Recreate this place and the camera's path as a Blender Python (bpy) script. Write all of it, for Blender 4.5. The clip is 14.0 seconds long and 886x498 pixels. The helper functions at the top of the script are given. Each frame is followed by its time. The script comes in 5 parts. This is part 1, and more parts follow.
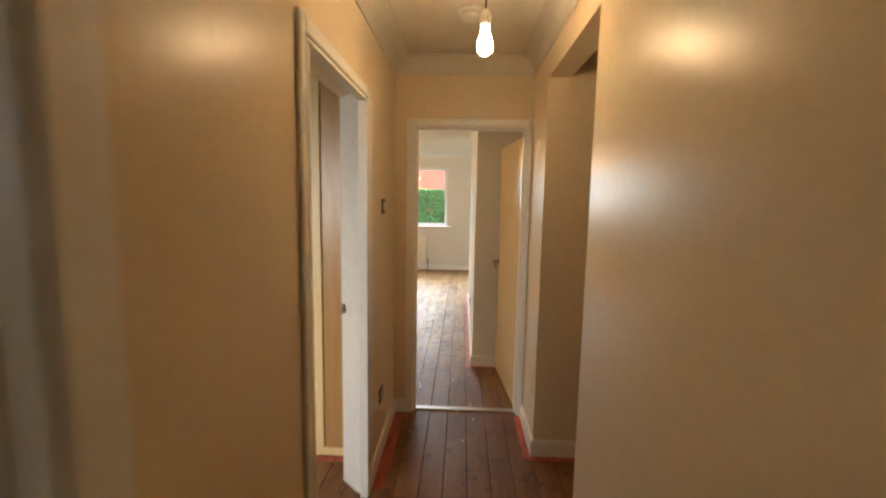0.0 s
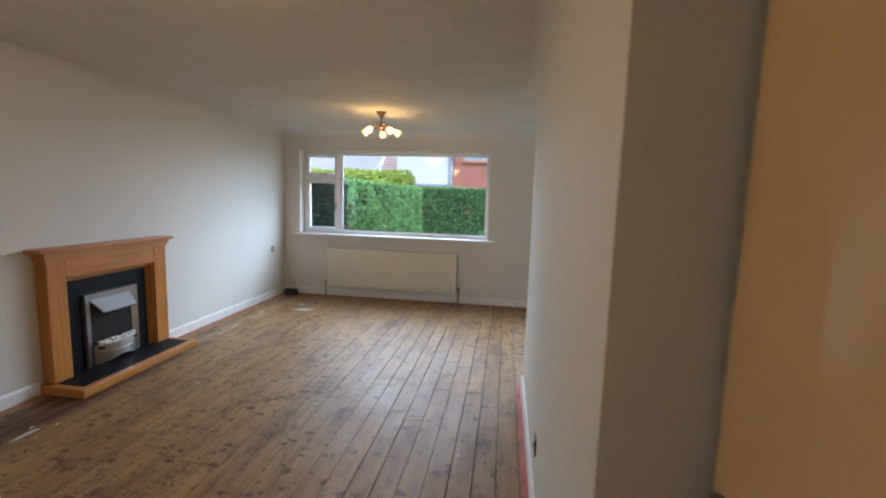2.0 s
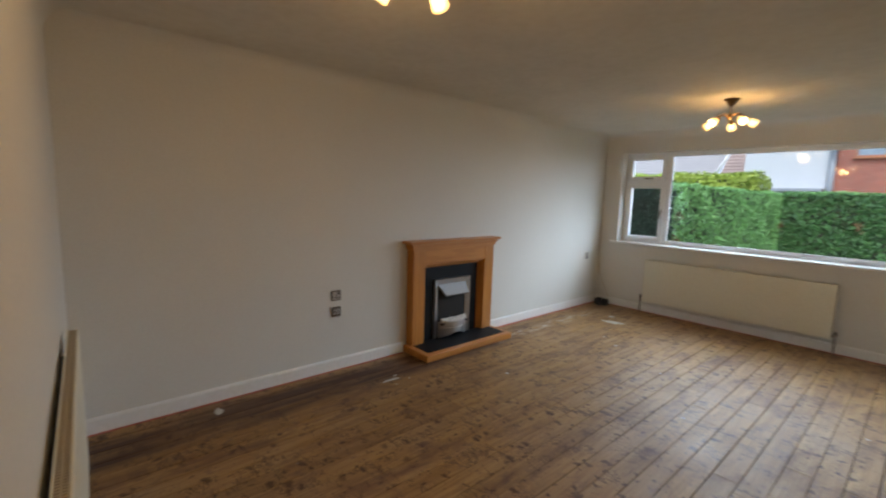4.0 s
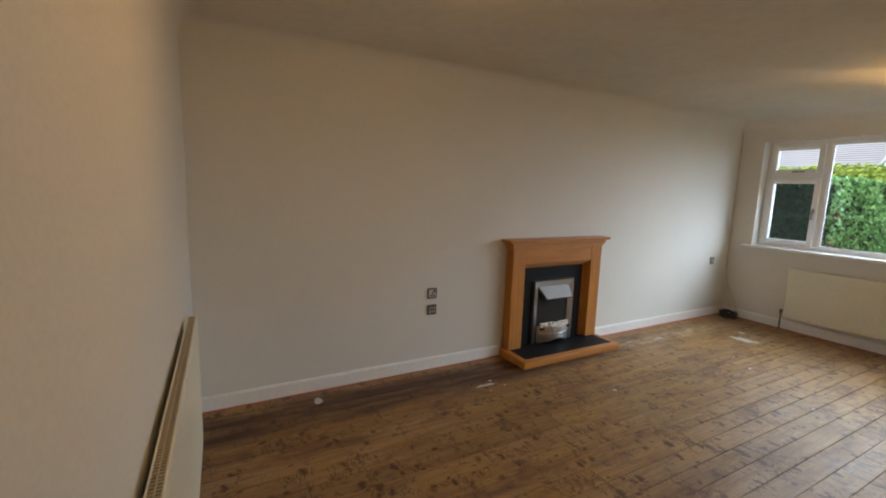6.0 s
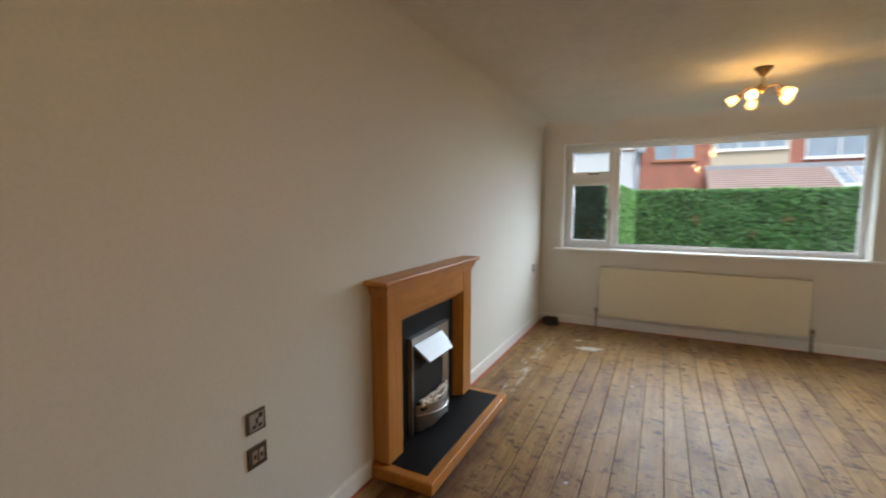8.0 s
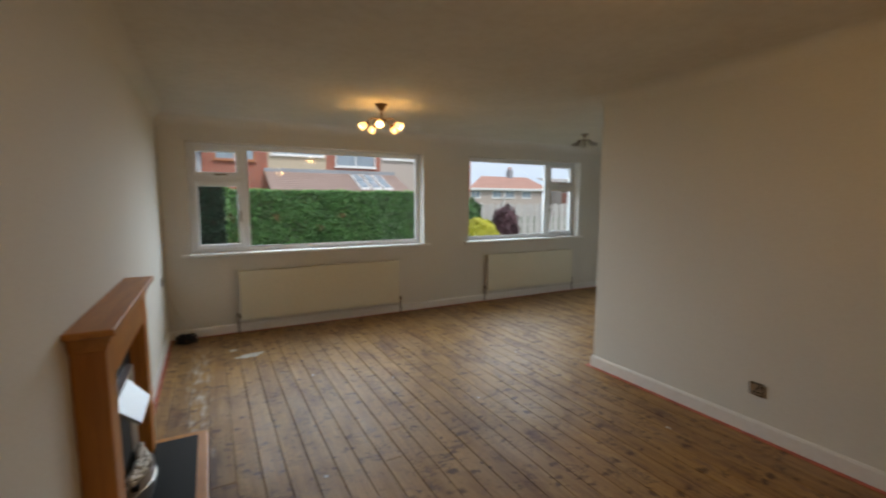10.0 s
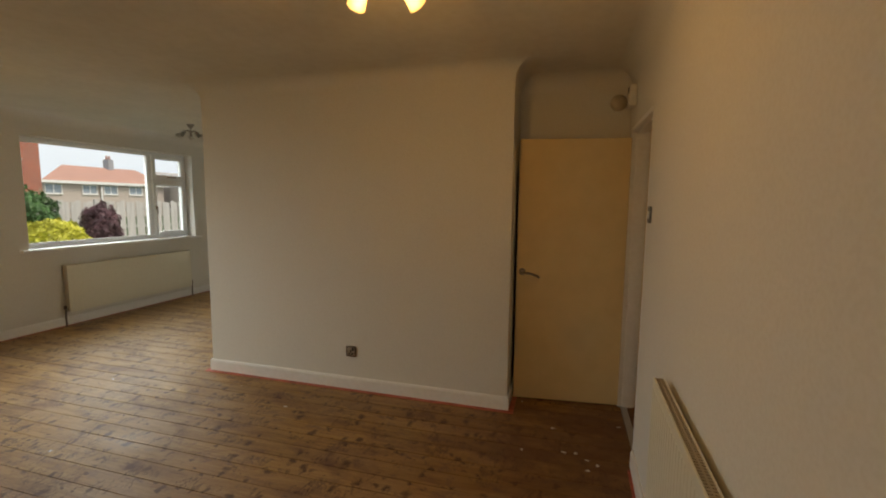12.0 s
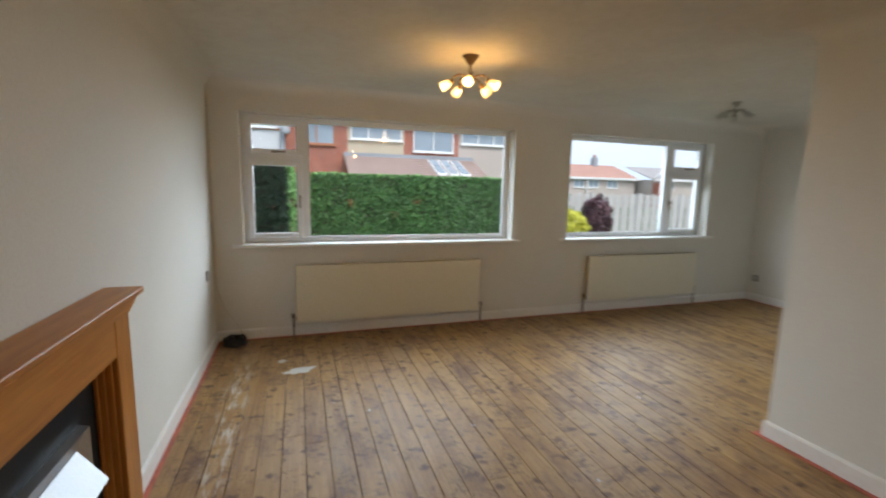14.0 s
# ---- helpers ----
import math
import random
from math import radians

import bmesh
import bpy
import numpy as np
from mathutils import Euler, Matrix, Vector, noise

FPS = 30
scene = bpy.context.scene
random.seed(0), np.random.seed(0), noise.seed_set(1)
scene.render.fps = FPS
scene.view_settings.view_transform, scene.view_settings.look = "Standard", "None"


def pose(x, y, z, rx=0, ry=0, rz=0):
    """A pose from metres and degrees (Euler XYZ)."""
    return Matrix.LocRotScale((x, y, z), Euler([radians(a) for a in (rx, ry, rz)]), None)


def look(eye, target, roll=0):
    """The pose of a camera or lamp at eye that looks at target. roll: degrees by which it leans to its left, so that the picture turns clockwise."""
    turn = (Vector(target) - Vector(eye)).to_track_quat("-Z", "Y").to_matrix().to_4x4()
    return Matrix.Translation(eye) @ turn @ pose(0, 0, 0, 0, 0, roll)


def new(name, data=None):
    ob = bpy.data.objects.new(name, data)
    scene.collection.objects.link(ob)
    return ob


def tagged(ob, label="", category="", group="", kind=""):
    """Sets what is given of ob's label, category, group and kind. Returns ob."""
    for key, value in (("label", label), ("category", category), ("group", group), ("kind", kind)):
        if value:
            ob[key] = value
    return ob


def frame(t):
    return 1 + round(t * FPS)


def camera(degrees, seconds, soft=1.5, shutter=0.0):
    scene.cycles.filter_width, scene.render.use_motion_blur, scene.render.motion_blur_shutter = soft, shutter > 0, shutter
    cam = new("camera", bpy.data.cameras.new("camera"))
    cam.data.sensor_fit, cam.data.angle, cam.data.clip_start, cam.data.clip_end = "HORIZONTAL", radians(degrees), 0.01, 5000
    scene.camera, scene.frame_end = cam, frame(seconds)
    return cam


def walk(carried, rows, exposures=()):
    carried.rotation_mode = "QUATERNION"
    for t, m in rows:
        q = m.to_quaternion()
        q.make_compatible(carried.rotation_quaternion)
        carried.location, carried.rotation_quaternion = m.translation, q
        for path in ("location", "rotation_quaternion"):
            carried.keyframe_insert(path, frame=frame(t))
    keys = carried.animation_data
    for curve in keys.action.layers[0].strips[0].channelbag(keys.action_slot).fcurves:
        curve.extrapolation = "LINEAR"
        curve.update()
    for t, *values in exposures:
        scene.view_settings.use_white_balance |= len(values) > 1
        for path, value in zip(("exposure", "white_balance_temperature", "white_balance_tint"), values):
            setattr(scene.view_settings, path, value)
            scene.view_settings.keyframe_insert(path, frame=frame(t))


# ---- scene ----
cam = camera(91.6, 14.0, soft=2.0, shutter=0.5)
EXPOSURES = [(0, 1.82, 6800, 10), (0.5, 1.5, 6750, 10), (1.0, 1.36, 6650, 10), (1.5, 1.22, 5850, 10), (2.0, 0.78, 5550, 10), (2.5, 0.54, 5600, 10), (3.0, 0.44, 5700, 10), (4.0, 0.46, 6000, 10),
             (6.5, 0.6, 6300, 10), (7.5, 0.66, 6350, 10), (10.0, 0.06, 6700, 10), (11.0, 0.04, 7100, 10), (12.0, 0.16, 8000, 10), (12.5, 0.38, 8000, 10), (13.0, 0.68, 7000, 10), (14.0, 0.42, 6450, 10)]
PATH = [
    (0, (0.281, -1.599, 1.525), (0.194, 0.386, 1.288), 1.0),
    (0.5, (0.317, -0.854, 1.556), (0.23, 1.127, 1.302), 0.9),
    (1, (0.332, 0.064, 1.522), (0.23, 2.046, 1.272), 1.4),
    (1.5, (0.275, 0.862, 1.52), (0.115, 2.839, 1.261), 1.7),
    (2, (0.192, 1.351, 1.531), (-0.088, 3.316, 1.29), 1.8),
    (2.5, (0.223, 1.622, 1.556), (-0.287, 3.542, 1.329), 1.7),
    (3, (0.15, 1.596, 1.556), (-0.661, 3.408, 1.314), 2.3),
    (3.5, (0.158, 1.577, 1.538), (-0.991, 3.195, 1.293), 1.9),
    (4, (0.106, 1.531, 1.516), (-1.382, 2.843, 1.262), 1.8),
    (6.5, (-0.23, 1.69, 1.507), (-1.966, 2.641, 1.219), 1.9),
    (7, (-0.712, 1.994, 1.474), (-2.384, 3.057, 1.204), 1.8),
    (7.5, (-1.295, 2.137, 1.452), (-2.64, 3.603, 1.24), 1.1),
    (10, (-2.665, 2.052, 1.513), (-1.719, 3.801, 1.293), 0.1),
    (10.5, (-2.636, 1.982, 1.482), (-1.339, 3.491, 1.275), 0.4),
    (11, (-2.608, 1.892, 1.485), (-0.998, 3.062, 1.287), 0.0),
    (11.5, (-2.605, 1.837, 1.476), (-0.79, 2.654, 1.277), 0.3),
    (12, (-2.598, 1.853, 1.489), (-0.683, 2.387, 1.274), 0.6),
    (12.5, (-2.626, 2.049, 1.479), (-0.718, 2.605, 1.255), 1.0),
    (13, (-2.539, 2.343, 1.47), (-0.955, 3.539, 1.219), 0.7),
    (13.5, (-2.435, 2.64, 1.499), (-1.412, 4.337, 1.229), 1.0),
    (14, (-2.362, 3.041, 1.5), (-1.729, 4.917, 1.219), 1.3),
]
walk(cam, [(t, look(eye, target, roll)) for t, eye, target, roll in PATH], EXPOSURES)

SKY, SUN = 0.15, 1.85
DOOR_SWING = 6.0
# ---------------------------------------------------------------- light
world = bpy.data.worlds.new("world")
scene.world = world
world.use_nodes = True
wt = world.node_tree
sky = wt.nodes.new("ShaderNodeTexSky")
sky.sky_type, sky.sun_disc = 'NISHITA', False
sky.sun_elevation, sky.sun_rotation = radians(42), radians(150)
sky.air_density, sky.dust_density = 1.0, 6.0
wt.nodes["Background"].inputs[1].default_value = SKY
# an overcast sky: the blue of the sky model is washed out by cloud
hsv = wt.nodes.new("ShaderNodeHueSaturation")
hsv.inputs["Saturation"].default_value = 0.35
wt.links.new(sky.outputs[0], hsv.inputs["Color"])
cl = wt.nodes.new("ShaderNodeTexNoise")
cl.inputs["Scale"].default_value = 3.0
cl.inputs["Detail"].default_value = 6.0
cr = wt.nodes.new("ShaderNodeMapRange")
cr.inputs[3].default_value, cr.inputs[4].default_value = 0.8, 1.25
wt.links.new(cl.outputs["Fac"], cr.inputs[0])
mm = wt.nodes.new("ShaderNodeVectorMath")
mm.operation = 'MULTIPLY'
cover = wt.nodes.new("ShaderNodeMix")
cover.data_type = 'RGBA'
cover.inputs[0].default_value = 0.78
cover.inputs[7].default_value = (5.7, 6.9, 8.5, 1)
wt.links.new(hsv.outputs[0], cover.inputs[6])
wt.links.new(cover.outputs[2], mm.inputs[0])
wt.links.new(cr.outputs[0], mm.inputs[1])
wt.links.new(mm.outputs[0], wt.nodes["Background"].inputs[0])


def lamp(name, kind, m, power, colour, **settings):
    d = bpy.data.lights.new(name, kind)
    d.energy, d.color = power, colour
    if kind == 'AREA':
        d.shape, d.size, d.size_y = 'RECTANGLE', settings["size"], settings["size_y"]
        d.spread = settings.get("spread", radians(180))
    elif kind == 'SUN':
        d.angle = settings["angle"]
    else:
        d.shadow_soft_size = settings["radius"]
    ob = new(name, d)
    ob.matrix_world = m
    return ob


lamp("sun", 'SUN', look((0, 0, 20), (-4.0, 12.0, 0)), SUN, (1, 0.97, 0.93), angle=radians(14))
TUNGSTEN = (1.0, 0.54, 0.16)
DAY = (0.75, 0.885, 1.0)
lamp("bulb_light_hall", 'POINT', pose(0.35, 0.09, 2.085), 38, (1.0, 0.39, 0.105), radius=0.03)
lamp("bulb_light_window", 'POINT', pose(-1.19, 6.00, 2.16), 4.3, TUNGSTEN, radius=0.06)
lamp("bulb_light_door", 'POINT', pose(-1.15, 2.50, 2.16), 6.4, TUNGSTEN, radius=0.06)
# daylight falls steeply through the windows: the houses opposite hide the low sky
for az in (-46, 0, 46):
    aim = Vector((math.sin(radians(az)), -math.cos(radians(az)), -math.tan(radians(29))))
    for name, x, power, size in (("sky_light_window_1", -1.45, 11.6, 2.6), ("sky_light_window_2", 1.80, 9.0, 2.0)):
        eye = Vector((x, 7.98, 1.72))
        lamp(name, 'AREA', look(eye, eye + aim), power, DAY, size=size, size_y=1.0, spread=radians(78))
lamp("sky_light_window_3", 'AREA', look((-1.90, -2.85, 1.55), (-1.0, 0.75, 0.45)), 4.5, (1.0, 0.97, 0.92), size=1.4, size_y=1.0, spread=radians(64))


# ---------------------------------------------------------------- materials
def material(name):
    m = bpy.data.materials.new(name)
    m.use_nodes = True
    t = m.node_tree
    b = t.nodes["Principled BSDF"]
    return m, t, b


def node(t, kind, **inputs):
    n = t.nodes.new("ShaderNode" + kind)
    for k, v in inputs.items():
        n.inputs[k.replace("_", " ")].default_value = v
    return n


def ramp(t, src, stops):
    r = t.nodes.new("ShaderNodeValToRGB")
    e = r.color_ramp.elements
    while len(e) < len(stops):
        e.new(0.5)
    for i, (p, c) in enumerate(stops):
        e[i].position, e[i].color = p, (*c, 1) if len(c) == 3 else (c[0], c[0], c[0], 1)
    t.links.new(src, r.inputs[0])
    return r.outputs[0]


def mix(t, fac, a, b, mode='MIX'):
    n = t.nodes.new("ShaderNodeMix")
    n.data_type, n.blend_type = 'RGBA', mode
    for s, v in ((0, fac), (6, a), (7, b)):
        if isinstance(v, bpy.types.NodeSocket):
            t.links.new(v, n.inputs[s])
        else:
            n.inputs[s].default_value = v if s == 0 else (*v, 1)
    return n.outputs[2]


def coords(t, scale=(1, 1, 1), local=False, jitter=False):
    if local:
        src = t.nodes.new("ShaderNodeTexCoord").outputs["Object"]
    else:
        src = t.nodes.new("ShaderNodeNewGeometry").outputs["Position"]
    if jitter:
        info = t.nodes.new("ShaderNodeObjectInfo")
        ad = t.nodes.new("ShaderNodeVectorMath")
        ad.operation = 'MULTIPLY_ADD'
        t.links.new(info.outputs["Random"], ad.inputs[0])
        ad.inputs[1].default_value = (37.0, 91.0, 13.0)
        t.links.new(src, ad.inputs[2])
        src = ad.outputs[0]
    m = t.nodes.new("ShaderNodeMapping")
    m.inputs["Scale"].default_value = scale
    t.links.new(src, m.inputs[0])
    return m.outputs[0]


def noise_tex(t, vec, scale, detail=4.0, rough=0.55, distort=0.0):
    n = node(t, "TexNoise", Scale=scale, Detail=detail, Roughness=rough, Distortion=distort)
    t.links.new(vec, n.inputs["Vector"])
    return n.outputs["Fac"]


def bump(t, b, h, strength, distance=0.01):
    n = node(t, "Bump", Strength=strength, Distance=distance)
    t.links.new(h, n.inputs["Height"])
    t.links.new(n.outputs[0], b.inputs["Normal"])


def paint(name, c, rough=0.6, vary=0.06, grain=60.0, relief=0.12, blotch=1.2, metal=0.0, coat=0.0):
    """Painted or plain surface: large faint blotches, fine grain, relief."""
    m, t, b = material(name)
    v = coords(t)
    big = noise_tex(t, v, blotch, 3)
    fine = noise_tex(t, v, grain, 5)
    lo, hi = [x * (1 - vary) for x in c], [min(1, x * (1 + vary)) for x in c]
    col = ramp(t, big, [(0.15, lo), (0.85, hi)])
    dirt = ramp(t, fine, [(0.35, (0.93, 0.92, 0.9)), (0.6, (1, 1, 1))])
    t.links.new(mix(t, 0.7, col, dirt, 'MULTIPLY'), b.inputs["Base Color"])
    rr = ramp(t, big, [(0.1, (rough * 0.92,)), (0.9, (min(1, rough * 1.08),))])
    t.links.new(rr, b.inputs["Roughness"])
    b.inputs["Metallic"].default_value = metal
    b.inputs["Coat Weight"].default_value = coat
    bump(t, b, fine, relief, 0.004)
    return m


def emitter(name, c, power):
    m, t, b = material(name)
    b.inputs["Base Color"].default_value = (*c, 1)
    b.inputs["Emission Color"].default_value = (*c, 1)
    b.inputs["Emission Strength"].default_value = power
    return m


WALL = paint("wall_paint", (0.73, 0.71, 0.655), 0.8, 0.03, 90, 0.15)
WALL_HALL = paint("hall_silk_paint", (0.80, 0.67, 0.48), 0.31, 0.02, 38, 0.12)
CEIL = paint("ceiling_paint", (0.72, 0.69, 0.62), 0.85, 0.07, 16, 0.5, blotch=2.6)
WALL_HALL.node_tree.nodes["Principled BSDF"].inputs["Specular IOR Level"].default_value = 0.33
WHITE = paint("white_gloss", (0.84, 0.83, 0.80), 0.3, 0.03, 30, 0.05)
UPVC = paint("white_plastic", (0.86, 0.88, 0.90), 0.30, 0.02, 40, 0.02)
CREAM = paint("cream_gloss", (0.74, 0.57, 0.31), 0.12, 0.03, 6, 0.012)
RAD = paint("radiator_enamel", (0.78, 0.75, 0.62), 0.32, 0.02, 50, 0.03)
RADTOP = paint("radiator_grille_enamel", (0.50, 0.44, 0.33), 0.45, 0.06, 50, 0.03)
STEEL = paint("brushed_steel", (0.62, 0.60, 0.57), 0.3, 0.06, 120, 0.05, metal=1.0)
PLATE = paint("pewter_plate", (0.17, 0.145, 0.12), 0.4, 0.06, 80, 0.05, metal=1.0)
FRAME = paint("satin_steel", (0.50, 0.50, 0.50), 0.34, 0.06, 120, 0.05, metal=1.0)
HOOD = paint("dull_steel", (0.40, 0.41, 0.42), 0.5, 0.06, 120, 0.05, metal=1.0)
CHROME = paint("chrome", (0.75, 0.74, 0.72), 0.12, 0.02, 40, 0.01, metal=1.0)
BRONZE = paint("aged_brass", (0.20, 0.13, 0.07), 0.36, 0.12, 60, 0.05, metal=1.0)
NICKEL = paint("dark_nickel", (0.33, 0.29, 0.25), 0.35, 0.1, 60, 0.05, metal=1.0)
BLACK = paint("black_stone", (0.010, 0.011, 0.013), 0.55, 0.2, 80, 0.08)
BLACK.node_tree.nodes["Principled BSDF"].inputs["Specular IOR Level"].default_value = 0.15
DARK = paint("dark_void", (0.02, 0.017, 0.014), 0.9, 0.2, 30, 0.1)
RUBBER = paint("black_cable", (0.02, 0.02, 0.021), 0.5, 0.1, 40, 0.05)
COPPER = paint("tarnished_pipe", (0.13, 0.095, 0.07), 0.45, 0.1, 40, 0.05)
BEIGEPLATE = paint("beige_plastic", (0.55, 0.48, 0.36), 0.4, 0.04, 40, 0.03)


def wood(name, dark, light, along, rough=0.35, knots=0.0, scale=1.0):
    m, t, b = material(name)
    sc = [14.0 * scale] * 3
    sc[along] = 0.9 * scale
    v = coords(t, tuple(sc), jitter=True)
    g = noise_tex(t, v, 1.6, 6, 0.6, 0.6)
    f = noise_tex(t, v, 9.0, 4, 0.7)
    col = ramp(t, g, [(0.3, dark), (0.62, light)])
    gr = ramp(t, f, [(0.35, (0.78, 0.74, 0.7)), (0.6, (1, 1, 1))])
    t.links.new(mix(t, 0.6, col, gr, 'MULTIPLY'), b.inputs["Base Color"])
    b.inputs["Roughness"].default_value = rough
    bump(t, b, f, 0.08, 0.002)
    return m


OAK = wood("oak_veneer_upright", (0.42, 0.155, 0.024), (0.57, 0.24, 0.044), 2, 0.38)
OAK_Y = wood("oak_veneer_level", (0.42, 0.155, 0.024), (0.57, 0.24, 0.044), 1, 0.38)
WARDROBE = wood("maple_veneer", (0.66, 0.49, 0.24), (0.74, 0.57, 0.30), 2, 0.4, scale=0.6)
TAN = wood("tan_frame_wood", (0.44, 0.26, 0.11), (0.56, 0.35, 0.17), 2, 0.35, scale=0.6)
BROWN_DOOR = wood("brown_door_veneer", (0.36, 0.19, 0.07), (0.46, 0.26, 0.11), 2, 0.3, scale=0.6)


def boards():
    """Old pine boards: grain along y, knots, dark stains, pale scuffs and paint spatter."""
    m, t, b = material("worn_pine_boards")
    v = coords(t, (10.0, 0.7, 10.0), jitter=True)
    g = noise_tex(t, v, 1.5, 6, 0.62, 0.8)
    col = ramp(t, g, [(0.28, (0.28, 0.146, 0.046)), (0.5, (0.40, 0.232, 0.080)), (0.72, (0.49, 0.305, 0.117))])
    tread = noise_tex(t, coords(t, (1.1, 0.7, 1)), 1.3, 4, 0.6)
    col = mix(t, ramp(t, tread, [(0.42, (0.0,)), (0.64, (0.45,))]), col, (0.35, 0.245, 0.165))
    fine = noise_tex(t, coords(t, (60.0, 2.0, 60.0), jitter=True), 1.5, 5, 0.7)
    col = mix(t, 0.6, col, ramp(t, fine, [(0.35, (0.6, 0.54, 0.48)), (0.6, (1, 1, 1))]), 'MULTIPLY')
    # board to board difference
    info = t.nodes.new("ShaderNodeObjectInfo")
    col = mix(t, 0.7, col, ramp(t, info.outputs["Random"], [(0.0, (0.70, 0.65, 0.60)), (0.25, (0.92, 0.89, 0.85)), (1.0, (1.0, 1.0, 1.0))]), 'MULTIPLY')
    # knots and short dark flecks
    warp = node(t, "TexNoise", Scale=26.0, Detail=3.0)
    kc = coords(t, (1, 0.8, 1), jitter=True)
    t.links.new(kc, warp.inputs["Vector"])
    wv = t.nodes.new("ShaderNodeVectorMath")
    wv.operation = 'MULTIPLY_ADD'
    wv.inputs[1].default_value = (0.10, 0.055, 0.02)
    t.links.new(warp.outputs["Color"], wv.inputs[0])
    t.links.new(kc, wv.inputs[2])
    for size, r0, r1, keep in (((5.0, 9.0, 6.5), 0.11, 0.23, 0.40), ((8.0, 13.0, 11.0), 0.13, 0.25, 0.42), ((20.0, 15.0, 19.0), 0.14, 0.26, 0.58)):
        mp = t.nodes.new("ShaderNodeMapping")
        mp.inputs["Scale"].default_value = size
        t.links.new(wv.outputs[0], mp.inputs[0])
        vo = node(t, "TexVoronoi", Scale=1.0, Randomness=1.0)
        t.links.new(mp.outputs[0], vo.inputs["Vector"])
        k = ramp(t, vo.outputs["Distance"], [(0.0, (0.9,)), (r0, (0.8,)), (r1, (0.0,))])
        sel = ramp(t, vo.outputs["Color"], [(keep, (0.0,)), (keep + 0.04, (1.0,))])
        col = mix(t, mix(t, 1.0, k, sel, 'MULTIPLY'), col, (0.065, 0.028, 0.014))
    # ragged splits and scratches that run across the boards
    for size, cut, seen in (((4.0, 11.0, 1.0), 0.022, 0.50), ((9.0, 21.0, 1.0), 0.03, 0.54)):
        n1 = noise_tex(t, coords(t, size, jitter=True), 1.0, 4, 0.6, 0.4)
        line = ramp(t, n1, [(0.5 - cut, (0.0,)), (0.5, (0.85,)), (0.5 + cut, (0.0,))])
        where = ramp(t, noise_tex(t, coords(t, (3.5, 3.5, 1), jitter=True), 1.6, 3), [(seen, (0.0,)), (seen + 0.07, (1.0,))])
        col = mix(t, mix(t, 1.0, line, where, 'MULTIPLY'), col, (0.07, 0.034, 0.02))
    # dark worn smudges, at two sizes
    w = noise_tex(t, coords(t, (3.2, 1.3, 1)), 1.6, 5, 0.65, 0.5)
    col = mix(t, ramp(t, w, [(0.50, (0.0,)), (0.70, (0.75,))]), col, (0.13, 0.065, 0.045))
    w2 = noise_tex(t, coords(t, (9, 6, 1)), 1.2, 5, 0.7)
    col = mix(t, ramp(t, w2, [(0.55, (0.0,)), (0.68, (0.68,))]), col, (0.15, 0.085, 0.06))
    w3 = noise_tex(t, coords(t, (30, 16, 1)), 1.2, 3, 0.6)
    col = mix(t, ramp(t, w3, [(0.63, (0.0,)), (0.72, (0.75,))]), col, (0.09, 0.045, 0.025))
    # a dark stained strip beside the west wall and in front of the hearth, a pale scraped one beside it
    pos = t.nodes.new("ShaderNodeSeparateXYZ")
    wob = node(t, "TexNoise", Scale=2.0, Detail=4.0)
    t.links.new(coords(t), wob.inputs["Vector"])
    wo = t.nodes.new("ShaderNodeVectorMath")
    wo.operation = 'MULTIPLY_ADD'
    wo.inputs[1].default_value = (0.16, 0.6, 0.0)
    t.links.new(wob.outputs["Color"], wo.inputs[0])
    t.links.new(t.nodes.new("ShaderNodeNewGeometry").outputs["Position"], wo.inputs[2])
    t.links.new(wo.outputs[0], pos.inputs[0])

    def band(axis, lo, hi, soft):
        out = []
        for edge, sgn in ((lo, 1), (hi, -1)):
            mr = t.nodes.new("ShaderNodeMapRange")
            t.links.new(pos.outputs[axis], mr.inputs[0])
            mr.inputs[1].default_value, mr.inputs[2].default_value = (edge - soft, edge + soft) if sgn > 0 else (edge + soft, edge - soft)
            out.append(mr.outputs[0])
        return mix(t, 1.0, out[0], out[1], 'MULTIPLY')
    streak = ramp(t, noise_tex(t, coords(t, (7, 0.8, 1)), 1.6, 5, 0.6), [(0.34, (0.35,)), (0.6, (1.0,))])
    stain = mix(t, 1.0, mix(t, 1.0, band(0, -2.93, -2.58, 0.05), band(1, 1.2, 5.3, 0.2), 'MULTIPLY'), streak, 'MULTIPLY')
    col = mix(t, stain, col, (0.075, 0.034, 0.02))
    chalk = ramp(t, noise_tex(t, coords(t, (22, 3.2, 1)), 1.5, 5, 0.7), [(0.50, (0.0,)), (0.62, (0.8,))])
    pale = mix(t, 1.0, mix(t, 1.0, band(0, -2.80, -2.66, 0.05), band(1, 5.0, 7.2, 0.3), 'MULTIPLY'), chalk, 'MULTIPLY')
    col = mix(t, pale, col, (0.60, 0.57, 0.51))
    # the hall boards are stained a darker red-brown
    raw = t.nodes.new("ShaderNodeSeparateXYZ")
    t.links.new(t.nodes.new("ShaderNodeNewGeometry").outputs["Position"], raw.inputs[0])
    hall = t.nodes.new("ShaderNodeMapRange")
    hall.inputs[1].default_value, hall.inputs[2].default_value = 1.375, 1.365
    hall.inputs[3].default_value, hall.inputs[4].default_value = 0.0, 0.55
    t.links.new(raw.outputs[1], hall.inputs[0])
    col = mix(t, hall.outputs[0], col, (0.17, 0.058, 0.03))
    # red-brown boards near the hall door: worn varnish, plus dim warm light painted in
    worn = ramp(t, noise_tex(t, coords(t, (2.2, 1.1, 1)), 1.7, 5, 0.65, 0.3), [(0.30, (0.25,)), (0.62, (0.85,))])
